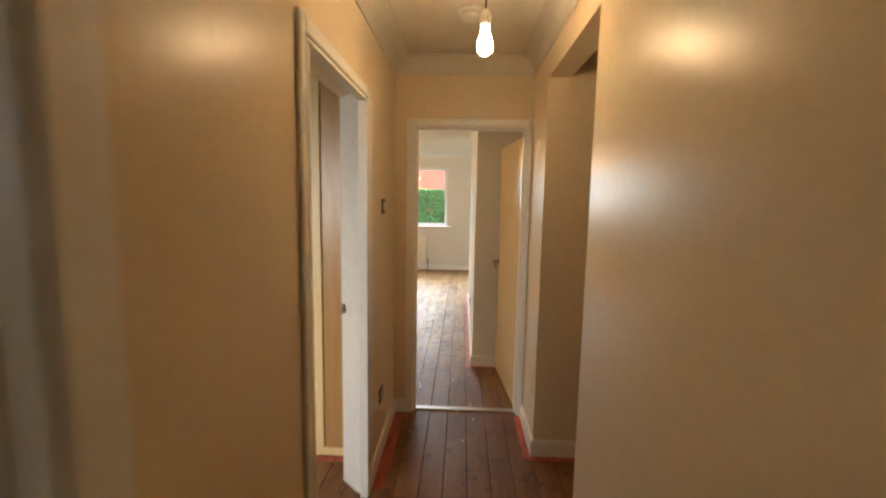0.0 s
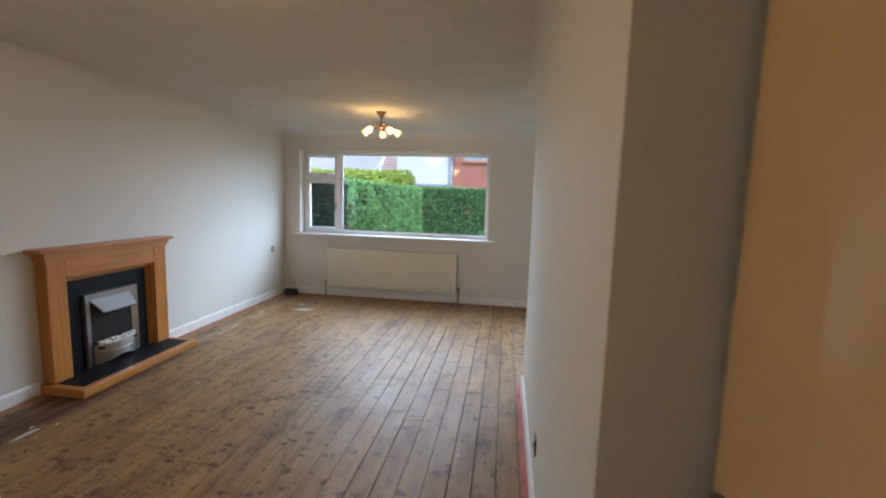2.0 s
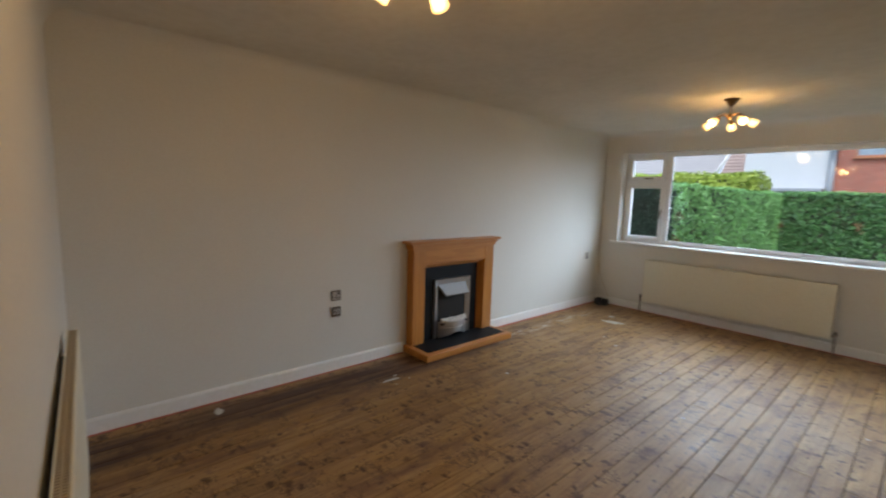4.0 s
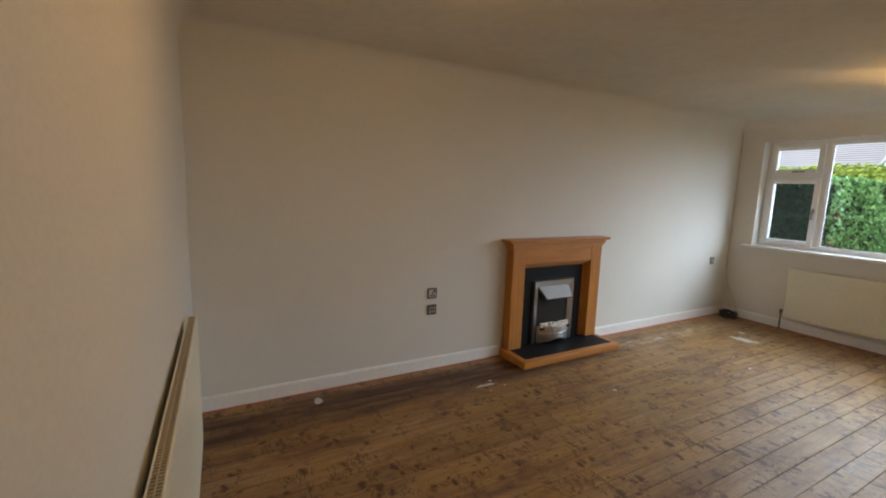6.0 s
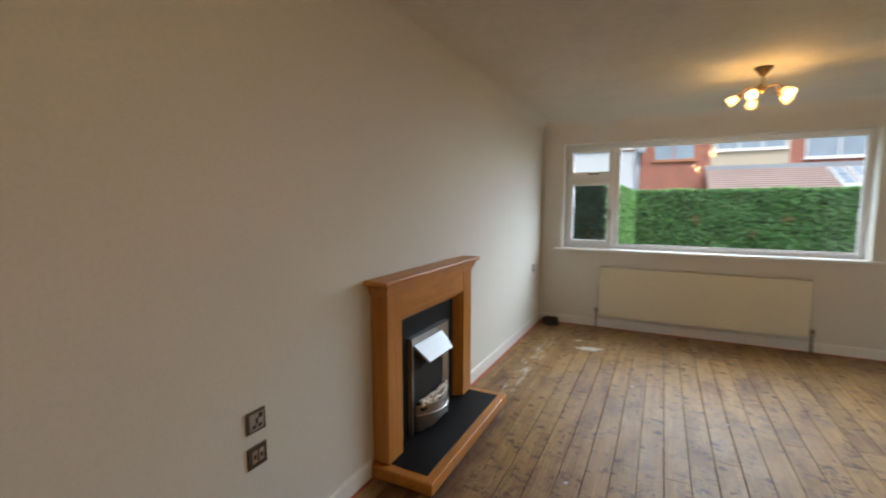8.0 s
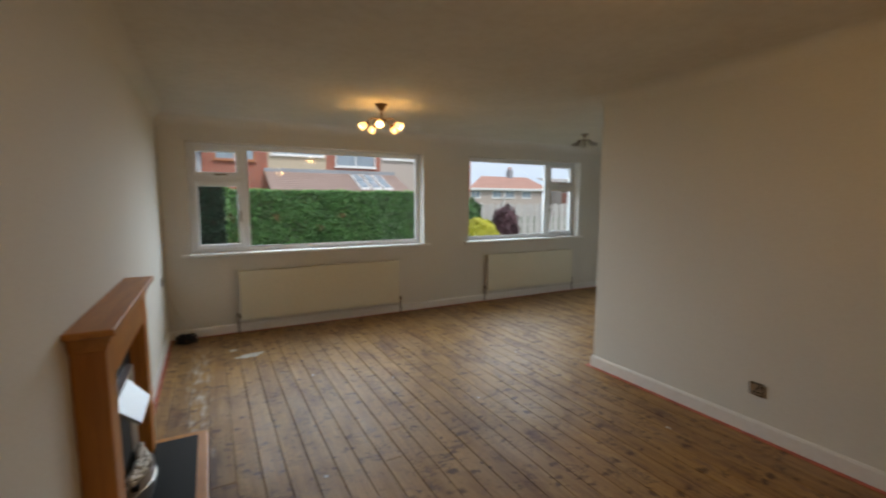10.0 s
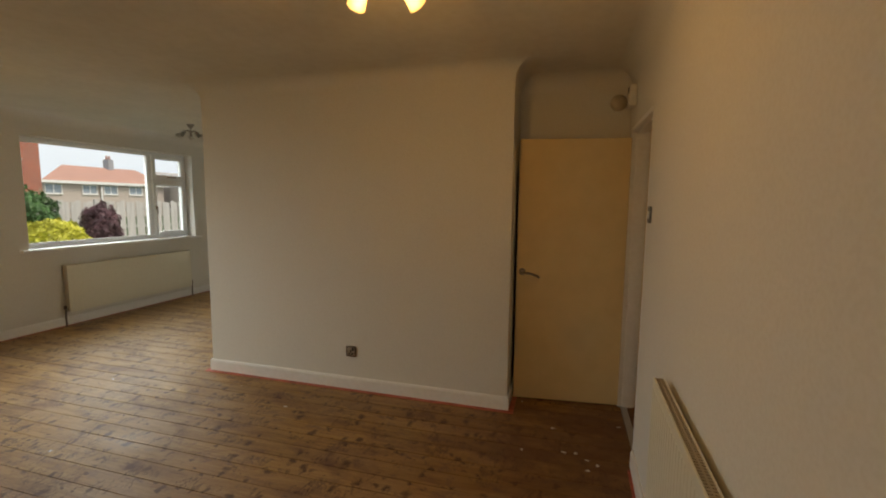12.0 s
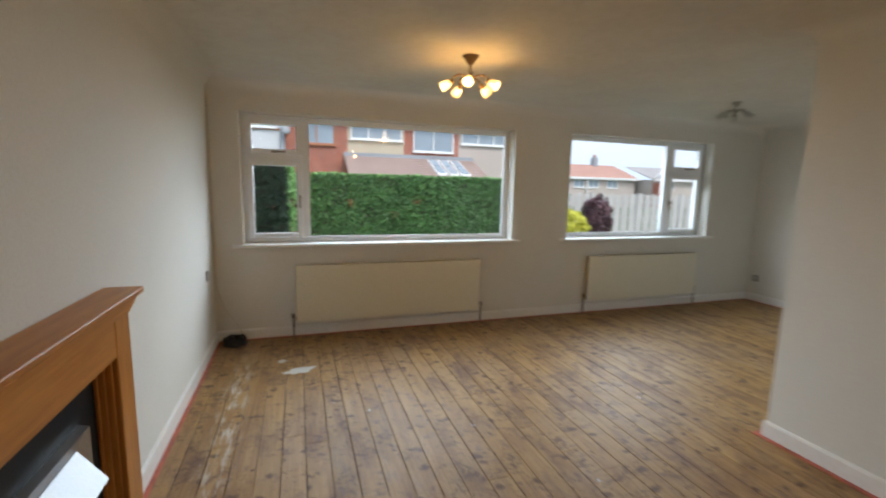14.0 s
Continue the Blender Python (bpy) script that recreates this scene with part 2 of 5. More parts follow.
    varnish_shade = mix(t, 1.0, mix(t, 1.0, band(0, -0.55, 1.6, 0.45), band(1, 1.2, 2.75, 0.4), 'MULTIPLY'), worn, 'MULTIPLY')
    col = mix(t, varnish_shade, col, (0.115, 0.048, 0.026))
    # paint spatter
    sp = node(t, "TexVoronoi", Scale=4.5, Randomness=1.0)
    t.links.new(coords(t, (1, 0.8, 1)), sp.inputs["Vector"])
    spm = ramp(t, sp.outputs["Distance"], [(0.0, (0.8,)), (0.03, (0.6,)), (0.05, (0.0,))])
    spl = ramp(t, noise_tex(t, coords(t), 14.0, 3), [(0.52, (0.0,)), (0.6, (1.0,))])
    col = mix(t, mix(t, 1.0, spm, spl, 'MULTIPLY'), col, (0.62, 0.60, 0.56))
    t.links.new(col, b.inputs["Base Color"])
    b.inputs["Specular IOR Level"].default_value = 0.28
    r = ramp(t, w, [(0.3, (0.42,)), (0.7, (0.6,))])
    t.links.new(r, b.inputs["Roughness"])
    bump(t, b, fine, 0.25, 0.003)
    return m


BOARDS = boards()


def margin_paint():
    m, t, b = material("red_floor_margin")
    n = noise_tex(t, coords(t, (25, 6, 25)), 1.5, 5, 0.65)
    t.links.new(ramp(t, n, [(0.35, (0.24, 0.05, 0.03)), (0.6, (0.52, 0.115, 0.065))]), b.inputs["Base Color"])
    b.inputs["Roughness"].default_value = 0.5
    bump(t, b, n, 0.2, 0.002)
    return m


RED = margin_paint()


def glass_mat(name="window_glass"):
    m, t, b = material(name)
    out = t.nodes["Material Output"]
    tr = t.nodes.new("ShaderNodeBsdfTransparent")
    gl = t.nodes.new("ShaderNodeBsdfGlossy")
    gl.inputs["Roughness"].default_value = 0.02
    lw = node(t, "LayerWeight", Blend=0.5)
    pw = t.nodes.new("ShaderNodeMath")
    pw.operation = 'POWER'
    pw.inputs[1].default_value = 5.0
    t.links.new(lw.outputs["Facing"], pw.inputs[0])
    fr = t.nodes.new("ShaderNodeMapRange")
    fr.inputs[3].default_value, fr.inputs[4].default_value = 0.02, 0.8
    t.links.new(pw.outputs[0], fr.inputs[0])
    mx = t.nodes.new("ShaderNodeMixShader")
    t.links.new(fr.outputs[0], mx.inputs[0])
    t.links.new(tr.outputs[0], mx.inputs[1])
    t.links.new(gl.outputs[0], mx.inputs[2])
    t.links.new(mx.outputs[0], out.inputs[0])
    return m


GLASS = glass_mat()


# ---------------------------------------------------------------- mesh helpers
def box(bm, x0, x1, y0, y1, z0, z1, bev=0.0, seg=1):
    vs = [bm.verts.new((x, y, z)) for x in (x0, x1) for y in (y0, y1) for z in (z0, z1)]
    fs = [bm.faces.new([vs[i] for i in q]) for q in
          ((0, 1, 3, 2), (4, 6, 7, 5), (0, 4, 5, 1), (2, 3, 7, 6), (0, 2, 6, 4), (1, 5, 7, 3))]
    if bev:
        es = list({e for f in fs for e in f.edges})
        bmesh.ops.bevel(bm, geom=es, offset=bev, segments=seg, affect='EDGES', profile=0.5)
    return bm


def boxes(*specs, bev=0.0, seg=1):
    bm = bmesh.new()
    for s in specs:
        box(bm, *s, bev=bev, seg=seg)
    return bm


def revolve(profile, seg=20, axis_m=None, cap=True):
    """Turn a list of (radius, height) about z."""
    bm = bmesh.new()
    rings = [[bm.verts.new((r * math.cos(2 * math.pi * i / seg), r * math.sin(2 * math.pi * i / seg), h)) for i in range(seg)] for r, h in profile]
    for a, b in zip(rings, rings[1:]):
        for i in range(seg):
            bm.faces.new((a[i], a[(i + 1) % seg], b[(i + 1) % seg], b[i]))
    if cap:
        bm.faces.new(rings[0][::-1])
        bm.faces.new(rings[-1])
    for f in bm.faces:
        f.smooth = True
    if axis_m is not None:
        bm.transform(axis_m)
    return bm


def tube(points, r, seg=8, bm=None):
    """A round bar along points."""
    bm = bm or bmesh.new()
    pts = [Vector(p) for p in points]
    rings = []
    for i, p in enumerate(pts):
        d = (pts[min(i + 1, len(pts) - 1)] - pts[max(i - 1, 0)]).normalized()
        u = d.cross(Vector((0, 0, 1)) if abs(d.z) < 0.95 else Vector((1, 0, 0))).normalized()
        w = d.cross(u)
        rings.append([bm.verts.new(p + r * (math.cos(2 * math.pi * k / seg) * u + math.sin(2 * math.pi * k / seg) * w)) for k in range(seg)])
    for a, b in zip(rings, rings[1:]):
        for k in range(seg):
            bm.faces.new((a[k], b[k], b[(k + 1) % seg], a[(k + 1) % seg])).smooth = True
    bm.faces.new(rings[0])
    bm.faces.new(rings[-1][::-1])
    return bm


def sweep(path, profile, closed=False, sheet=False):
    """Sweep a profile of (distance to the left of the path, z) along a level path with mitred corners."""
    bm = bmesh.new()
    n = len(path)
    pts = [Vector((*p, 0)) for p in path]
    rings = []
    for i in range(n):
        d0 = (pts[i] - pts[i - 1]).normalized() if closed or i else (pts[1] - pts[0]).normalized()
        d1 = (pts[(i + 1) % n] - pts[i]).normalized() if closed or i < n - 1 else d0
        n0, n1 = Vector((-d0.y, d0.x, 0)), Vector((-d1.y, d1.x, 0))
        mitre = (n0 + n1).normalized()
        mitre /= max(0.2, mitre.dot(n0))
        rings.append([bm.verts.new(pts[i] + mitre * a + Vector((0, 0, z))) for a, z in profile])
    k = len(profile)
    for i in range(n if closed else n - 1):
        a, b = rings[i], rings[(i + 1) % n]
        for j in range(k - 1 if sheet else k):
            bm.faces.new((a[j], b[j], b[(j + 1) % k], a[(j + 1) % k]))
    if not closed:
        bm.faces.new(rings[0])
        bm.faces.new(rings[-1][::-1])
    return bm


def mesh_of(bm, name, mat):
    bmesh.ops.recalc_face_normals(bm, faces=bm.faces)
    me = bpy.data.meshes.new(name)
    bm.to_mesh(me)
    bm.free()
    me.materials.append(mat)
    return me


def part(name, bm, mat, parent, label=""):
    ob = new(name, mesh_of(bm, name, mat))
    ob.parent = parent
    return tagged(ob, label)


def thing(name, m, label, category, group=""):
    ob = new(name)
    ob.empty_display_size = 0.1
    ob.matrix_world = m
    return tagged(ob, label, category, group)


def solid(name, bm, mat, label, category, kind="structure"):
    return tagged(new(name, mesh_of(bm, name, mat)), label, category, "", kind)


# ---------------------------------------------------------------- the plan
WEST, EAST, NORTH, SOUTH = -3.12, 3.80, 7.46, 1.42
PX, PY0, PY1 = 0.397, 2.20, 4.78          # partition face, its two ends
HALL_L, HALL_R, HALL_END, HALL_BACK = -0.18, 0.73, 1.32, -2.70
RECESS = 0.80
TOP = 2.42
W1 = (-2.86, -0.045, 0.925, 2.155)
W2 = (0.69, 2.90, 0.925, 2.165)
T = 0.12
SKEW = 1.6                               # the south wall runs out of square by this many degrees


def south(x):
    """The face of the south wall at x."""
    return SOUTH + max(0.0, -0.07 - x) * math.tan(radians(SKEW))




def wall_x(x0, x1, y0, y1, z0, z1, holes):
    """A wall along x with openings (x0, x1, z0, z1), as one closed shell."""
    bm = bmesh.new()
    xs = sorted({x0, x1, *[h[0] for h in holes], *[h[1] for h in holes]})
    zs = sorted({z0, z1, *[h[2] for h in holes], *[h[3] for h in holes]})

    def filled(i, k):
        if not (0 <= i < len(xs) - 1 and 0 <= k < len(zs) - 1):
            return False
        a, c = (xs[i] + xs[i + 1]) / 2, (zs[k] + zs[k + 1]) / 2
        return not any(h[0] < a < h[1] and h[2] < c < h[3] for h in holes)
    made = {}

    def v(i, j, k):
        if (i, j, k) not in made:
            made[i, j, k] = bm.verts.new((xs[i], (y0, y1)[j], zs[k]))
        return made[i, j, k]
    for i in range(len(xs) - 1):
        for k in range(len(zs) - 1):
            if not filled(i, k):
                continue
            for j in (0, 1):
                bm.faces.new((v(i, j, k), v(i + 1, j, k), v(i + 1, j, k + 1), v(i, j, k + 1)))
            for side, e in ((filled(i - 1, k), ((i, k), (i, k + 1))), (filled(i + 1, k), ((i + 1, k), (i + 1, k + 1))),
                            (filled(i, k - 1), ((i, k), (i + 1, k))), (filled(i, k + 1), ((i, k + 1), (i + 1, k + 1)))):
                if not side:
                    (a, c), (d, f) = e
                    bm.faces.new((v(a, 0, c), v(d, 0, f), v(d, 1, f), v(a, 1, c)))
    return bm


def wall_y(x0, x1, y0, y1, z0, z1, holes):
    bm = wall_x(y0, y1, x0, x1, z0, z1, holes)
    for v in bm.verts:
        v.co.x, v.co.y = v.co.y, v.co.x
    return bm


solid("wall_west", wall_y(WEST - T, WEST, HALL_BACK - T, NORTH + 0.28, -0.3, TOP, []), WALL, "smooth off-white painted plaster wall behind the fireplace", "wall")
solid("wall_north", wall_x(WEST, EAST, NORTH, NORTH + 0.216, -0.3, TOP, [W1, W2]), WALL, "off-white painted outer wall with two wide windows", "wall")
solid("wall_east", wall_y(EAST, EAST + T, PY1 - T, NORTH + 0.28, -0.3, TOP, []), WALL, "off-white painted end wall of the dining area", "wall")
sw = wall_x(WEST, RECESS, HALL_END, SOUTH, -0.3, TOP, [(-0.07, 0.72, -0.3, 2.015)])
for v in sw.verts:
    if v.co.y > SOUTH - 0.01:
        v.co.y = south(v.co.x)
solid("wall_south", sw, WALL, "cream painted wall with the hall doorway", "wall")
solid("wall_partition", wall_y(PX, PX + T, PY0, PY1, -0.3, TOP, []), WALL, "off-white painted partition with an outer corner", "wall")
solid("wall_recess_end", wall_x(PX + T, RECESS + T, PY0, PY0 + T, -0.3, TOP, []), WALL, "narrow off-white return wall beside the open door", "wall")
solid("wall_recess", wall_y(RECESS, RECESS + T, HALL_END, PY0, -0.3, TOP, []), WALL, "off-white wall behind the open door", "wall")
solid("wall_dining_south", wall_x(PX + T, EAST, PY1 - T, PY1, -0.3, TOP, []), WALL, "off-white painted wall of the dining area", "wall")
solid("wall_hall_left", wall_y(HALL_L - 0.15, HALL_L, HALL_BACK, HALL_END, -0.3, TOP, [(-0.38, 0.60, -0.3, 2.0), (-1.93, -1.13, -0.3, 2.0)]), WALL_HALL, "magnolia silk hall wall with two doorways", "wall")
solid("wall_hall_right", wall_y(HALL_R, HALL_R + T, HALL_BACK, 0.845, -0.3, TOP, [(-0.04, 0.845 - 0.001, -0.3, 2.18)]), WALL_HALL, "magnolia silk hall wall with an open alcove", "wall")
solid("wall_hall_stub", wall_y(HALL_R, HALL_R + T, 0.845, HALL_END, -0.3, TOP, []), WALL_HALL, "short magnolia wall beside the living room door", "wall")
solid("wall_alcove", wall_x(HALL_R + T, 2.15, 0.845, 0.945, -0.3, TOP, [(1.15, 1.91, -0.3, 1.99)]), WALL_HALL, "magnolia alcove wall with a brown door", "wall")
solid("wall_alcove_near", wall_x(HALL_R + T, 2.15, -0.16, -0.04, -0.3, TOP, []), WALL_HALL, "plain magnolia alcove wall", "wall")
solid("wall_alcove_end", wall_y(2.15, 2.27, -0.16, 0.945, -0.3, TOP, []), WALL_HALL, "plain magnolia alcove end wall", "wall")
solid("wall_hall_back", wall_x(WEST, HALL_R + T, HALL_BACK - T, HALL_BACK, -0.3, TOP, [(-2.7, -1.1, 0.95, 2.1)]), WALL_HALL, "plain magnolia back wall", "wall")
solid("wall_hall_end_face", wall_x(HALL_L, HALL_R, HALL_END - 0.004, HALL_END, -0.3, TOP, [(-0.07, 0.72, -0.3, 2.015)]), WALL_HALL, "magnolia silk end wall above the living room door", "wall")
solid("ceiling", boxes((WEST - T, EAST + T, HALL_BACK - T, NORTH + 0.28, TOP, TOP + 0.2)), CEIL, "matt off-white painted ceiling", "ceiling")
solid("roof", boxes((WEST - 0.5, EAST + 0.5, HALL_BACK - 0.5, NORTH + 0.36, TOP + 0.2, TOP + 0.3)), DARK, "flat dark roof deck with eaves", "roof")

ROOM = [(WEST, south(WEST)), (-0.07, SOUTH), (RECESS, SOUTH), (RECESS, PY0), (PX, PY0), (PX, PY1), (EAST, PY1), (EAST, NORTH), (WEST, NORTH)]
C = [(0.11 - 0.11 * math.cos(a), TOP - 0.11 + 0.11 * math.sin(a)) for a in [radians(k * 10) for k in range(10)]]
cv = sweep(ROOM, C, True, True)
for f in cv.faces:
    f.smooth = True
cv.edges.ensure_lookup_table()
for e in cv.edges:
    if abs(e.verts[0].co.z - e.verts[1].co.z) > 1e-4:
        e.smooth = False
solid("cornice_room", cv, WALL, "plain off-white plaster cove round the living room", "cornice")
HALLRING = [(HALL_L, HALL_BACK), (HALL_R, HALL_BACK), (HALL_R, HALL_END - 0.004), (HALL_L, HALL_END - 0.004)]
C2 = [(0.0, TOP - 0.1), (0.008, TOP - 0.1)] + [(0.1 - 0.092 * math.cos(a), TOP - 0.1 + 0.092 * math.sin(a)) for a in [radians(k * 15) for k in range(1, 6)]] + [(0.1, TOP - 0.008), (0.1, TOP), (0.0, TOP)]
solid("cornice_hall", sweep(HALLRING, C2, True), CEIL, "plain cream plaster cove round the hall", "cornice")

SK = [(0.0, 0.0), (0.016, 0.0), (0.016, 0.085), (0.010, 0.1), (0.0, 0.1)]


def skirting(name, path, label="white painted skirting board"):
    solid(name, sweep(path, SK), WHITE, label, "baseboard")


skirting("baseboard_1", [(-0.075, south(-0.075)), (WEST, south(WEST))][::-1])
skirting("baseboard_2", [(RECESS, SOUTH + 0.02), (RECESS, PY0), (PX, PY0), (PX, PY1), (EAST, PY1), (EAST, NORTH), (WEST, NORTH), (WEST, 5.05)])
skirting("baseboard_3", [(WEST, 3.90), (WEST, south(WEST))])
skirting("baseboard_4", [(-0.095, HALL_END - 0.004), (HALL_L, HALL_END - 0.004), (HALL_L, 0.475)])
skirting("baseboard_5", [(1.09, 0.845), (HALL_R, 0.845), (HALL_R, HALL_END - 0.03)])
skirting("baseboard_6", [(HALL_L, -0.405), (HALL_L, -1.07)])
skirting("baseboard_7", [(HALL_R, HALL_BACK), (HALL_R, -0.04), (2.15, -0.04)])


def margin(name, path, a, b, z=0.003):
    solid(name, sweep(path, [(a, 0.0), (b, 0.0), (b, z), (a, z)]), RED, "red painted margin on the floorboards", "floor")


margin("floor_margin_1", [(RECESS, SOUTH + 0.03), (RECESS, PY0), (PX, PY0), (PX, PY1), (EAST, PY1), (EAST, NORTH - 0.05)], 0.016, 0.052)
margin("floor_margin_6", [(EAST - 0.02, NORTH), (WEST, NORTH), (WEST, 5.06)], 0.016, 0.042)
margin("floor_margin_2", [(WEST, 3.89), (WEST, south(WEST)), (-0.12, south(-0.12))], 0.016, 0.032)
margin("floor_margin_3", [(-0.06, HALL_END - 0.03), (HALL_L, HALL_END - 0.03), (HALL_L, 0.48)], 0.016, 0.078)
margin("floor_margin_4", [(1.10, 0.845), (HALL_R, 0.845), (HALL_R, HALL_END - 0.03)], 0.016, 0.06)
margin("floor_margin_5", [(-0.34, 0.74), (-1.9, 0.74)], 0.0, 0.04)


# ---------------------------------------------------------------- windows
def window(name, w, y, mull, side, label):
    """A white casement window: fixed pane and, on one side, a casement under a top light."""
    x0, x1, z0, z1 = w
    top = thing(name, pose(0, 0, 0), label, "window")
    top["kind"] = "structure"
    d0, d1 = y, y + 0.07
    f = 0.045
    part("window_frame", boxes((x0, x0 + f, d0, d1, z0, z1), (x1 - f, x1, d0, d1, z0, z1),
                               (x0 + f, x1 - f, d0, d1, z1 - f, z1), (x0 + f, x1 - f, d0, d1, z0, z0 + f), bev=0.006), UPVC, top)
    part("mullion", boxes((mull - 0.03, mull + 0.03, d0 + 0.001, d1, z0 + f - 0.001, z1 - f + 0.001), bev=0.005), UPVC, top)
    a, b = (x0 + f, mull - 0.03) if side < 0 else (mull + 0.03, x1 - f)
    zt = z1 - 0.40
    part("transom", boxes((a - 0.001, b + 0.001, d0 + 0.001, d1, zt - 0.03, zt + 0.03), bev=0.005), UPVC, top)
    for nm, c, d in (("casement", z0 + f, zt - 0.03), ("top_light", zt + 0.03, z1 - f)):
        s = 0.05
        e0, e1 = d0 - 0.018, d0 + 0.045
        o = 0.006
        sash = part(nm, boxes((a - o, a + s, e0, e1, c - o, d + o), (b - s, b + o, e0, e1, c - o, d + o),
                              (a + s, b - s, e0, e1, d - s, d + o), (a + s, b - s, e0, e1, c - o, c + s), bev=0.006), UPVC, top)
        part("seal", boxes((a + s - 0.004, b - s + 0.004, e0 + 0.02, e0 + 0.03, c + s - 0.004, c + s), (a + s - 0.004, b - s + 0.004, e0 + 0.02, e0 + 0.03, d - s, d - s + 0.004)), RUBBER, sash)
        p = part("pane", boxes((a + s - 0.004, b - s + 0.004, e0 + 0.032, e0 + 0.038, c + s - 0.004, d - s + 0.004)), GLASS, sash)
        p.visible_shadow = False
        hb = bmesh.new()
        if nm == "casement":
            hx = b - s / 2 if side < 0 else a + s / 2
            hz = z0 + (z1 - z0) * 0.36
            box(hb, hx - 0.011, hx + 0.011, e0 - 0.012, e0, hz - 0.03, hz + 0.03, 0.003)
            box(hb, hx - 0.009, hx + 0.009, e0 - 0.032, e0 - 0.012, hz - 0.012, hz + 0.012, 0.003)
            box(hb, hx - 0.009, hx + 0.009, e0 - 0.034, e0 - 0.022, hz - 0.10, hz + 0.012, 0.004)
        else:
            hx, hz = (a + b) / 2, c + s / 2
            box(hb, hx - 0.03, hx + 0.03, e0 - 0.012, e0, hz - 0.011, hz + 0.011, 0.003)
            box(hb, hx - 0.012, hx + 0.012, e0 - 0.032, e0 - 0.012, hz - 0.009, hz + 0.009, 0.003)
            box(hb, hx - 0.012, hx + 0.10, e0 - 0.034, e0 - 0.022, hz - 0.009, hz + 0.009, 0.004)
        part("window_handle", hb, NICKEL, sash, "dark metal window handle")
    c, d = (mull + 0.03, x1 - f) if side < 0 else (x0 + f, mull - 0.03)
    part("bead", boxes((c, c + 0.014, d0 + 0.008, d0 + 0.03, z0 + f, z1 - f), (d - 0.014, d, d0 + 0.008, d0 + 0.03, z0 + f, z1 - f),
                       (c, d, d0 + 0.009, d0 + 0.03, z1 - f - 0.014, z1 - f), (c, d, d0 + 0.009, d0 + 0.03, z0 + f, z0 + f + 0.014)), UPVC, top)
    p = part("pane", boxes((c - 0.004, d + 0.004, d0 + 0.032, d0 + 0.038, z0 + f - 0.004, z1 - f + 0.004)), GLASS, top)
    p.visible_shadow = False
    bm = boxes((x0 - 0.09, x1 + 0.09, NORTH - 0.055, NORTH - 0.001, z0 - 0.027, z0 + 0.002), bev=0.005, seg=2)
    box(bm, x0 + 0.001, x1 - 0.001, NORTH - 0.001, y + 0.01, z0 - 0.001, z0 + 0.0015)
    part("window_sill", bm, WHITE, top, "white painted window board")
    return top


window("window_1", W1, NORTH + 0.14, -2.29, -1, "wide white plastic window with a casement and a top light")
window("window_2", W2, NORTH + 0.14, 2.30, 1, "white plastic window with a casement beside a fixed pane")


# ---------------------------------------------------------------- doors
def lever(parent, x, y, z, out, along):
    """A lever handle on a face x = const: out is the side it stands off, along the way it points in y."""
    hb = revolve([(0.026, 0.0), (0.026, 0.006), (0.022, 0.009)], 20, Matrix.Translation((x, y, z)) @ Matrix.Rotation(radians(90 * out), 4, 'Y'))
    rose = part("rose", hb, NICKEL, parent)
    pts = [(x + out * 0.008, y, z), (x + out * 0.045, y, z), (x + out * 0.052, y + along * 0.012, z - 0.002), (x + out * 0.052, y + along * 0.06, z - 0.006), (x + out * 0.050, y + along * 0.105, z - 0.022), (x + out * 0.046, y + along * 0.125, z - 0.034)]
    part("lever", tube(pts, 0.0085, 10), NICKEL, parent, "worn nickel lever")


door = thing("door_1", pose(0.682, SOUTH - 0.002, 0, 0, 0, DOOR_SWING), "cream gloss flush door standing wide open into the room", "door")
door["kind"] = "structure"
part("leaf", boxes((0.0, 0.036, 0.0, 0.762, 0.012, 1.948), bev=0.003), CREAM, door)
dh = part("door_handle", revolve([(0.012, -0.002), (0.012, 0.04)], 12, Matrix.Translation((-0.001, 0.722, 0.985)) @ Matrix.Rotation(radians(90), 4, 'Y')), NICKEL, door, "worn nickel lever handle")
lever(dh, 0.0, 0.722, 0.985, -1, -1)
lever(dh, 0.036, 0.722, 0.985, 1, -1)
for z in (0.22, 1.75):
    part("hinge", boxes((0.030, 0.043, -0.014, -0.002, z - 0.045, z + 0.045), bev=0.003), STEEL, door, "steel butt hinge")
part("latch_plate", boxes((0.006, 0.03, 0.761, 0.7635, 0.95, 1.05)), STEEL, door)


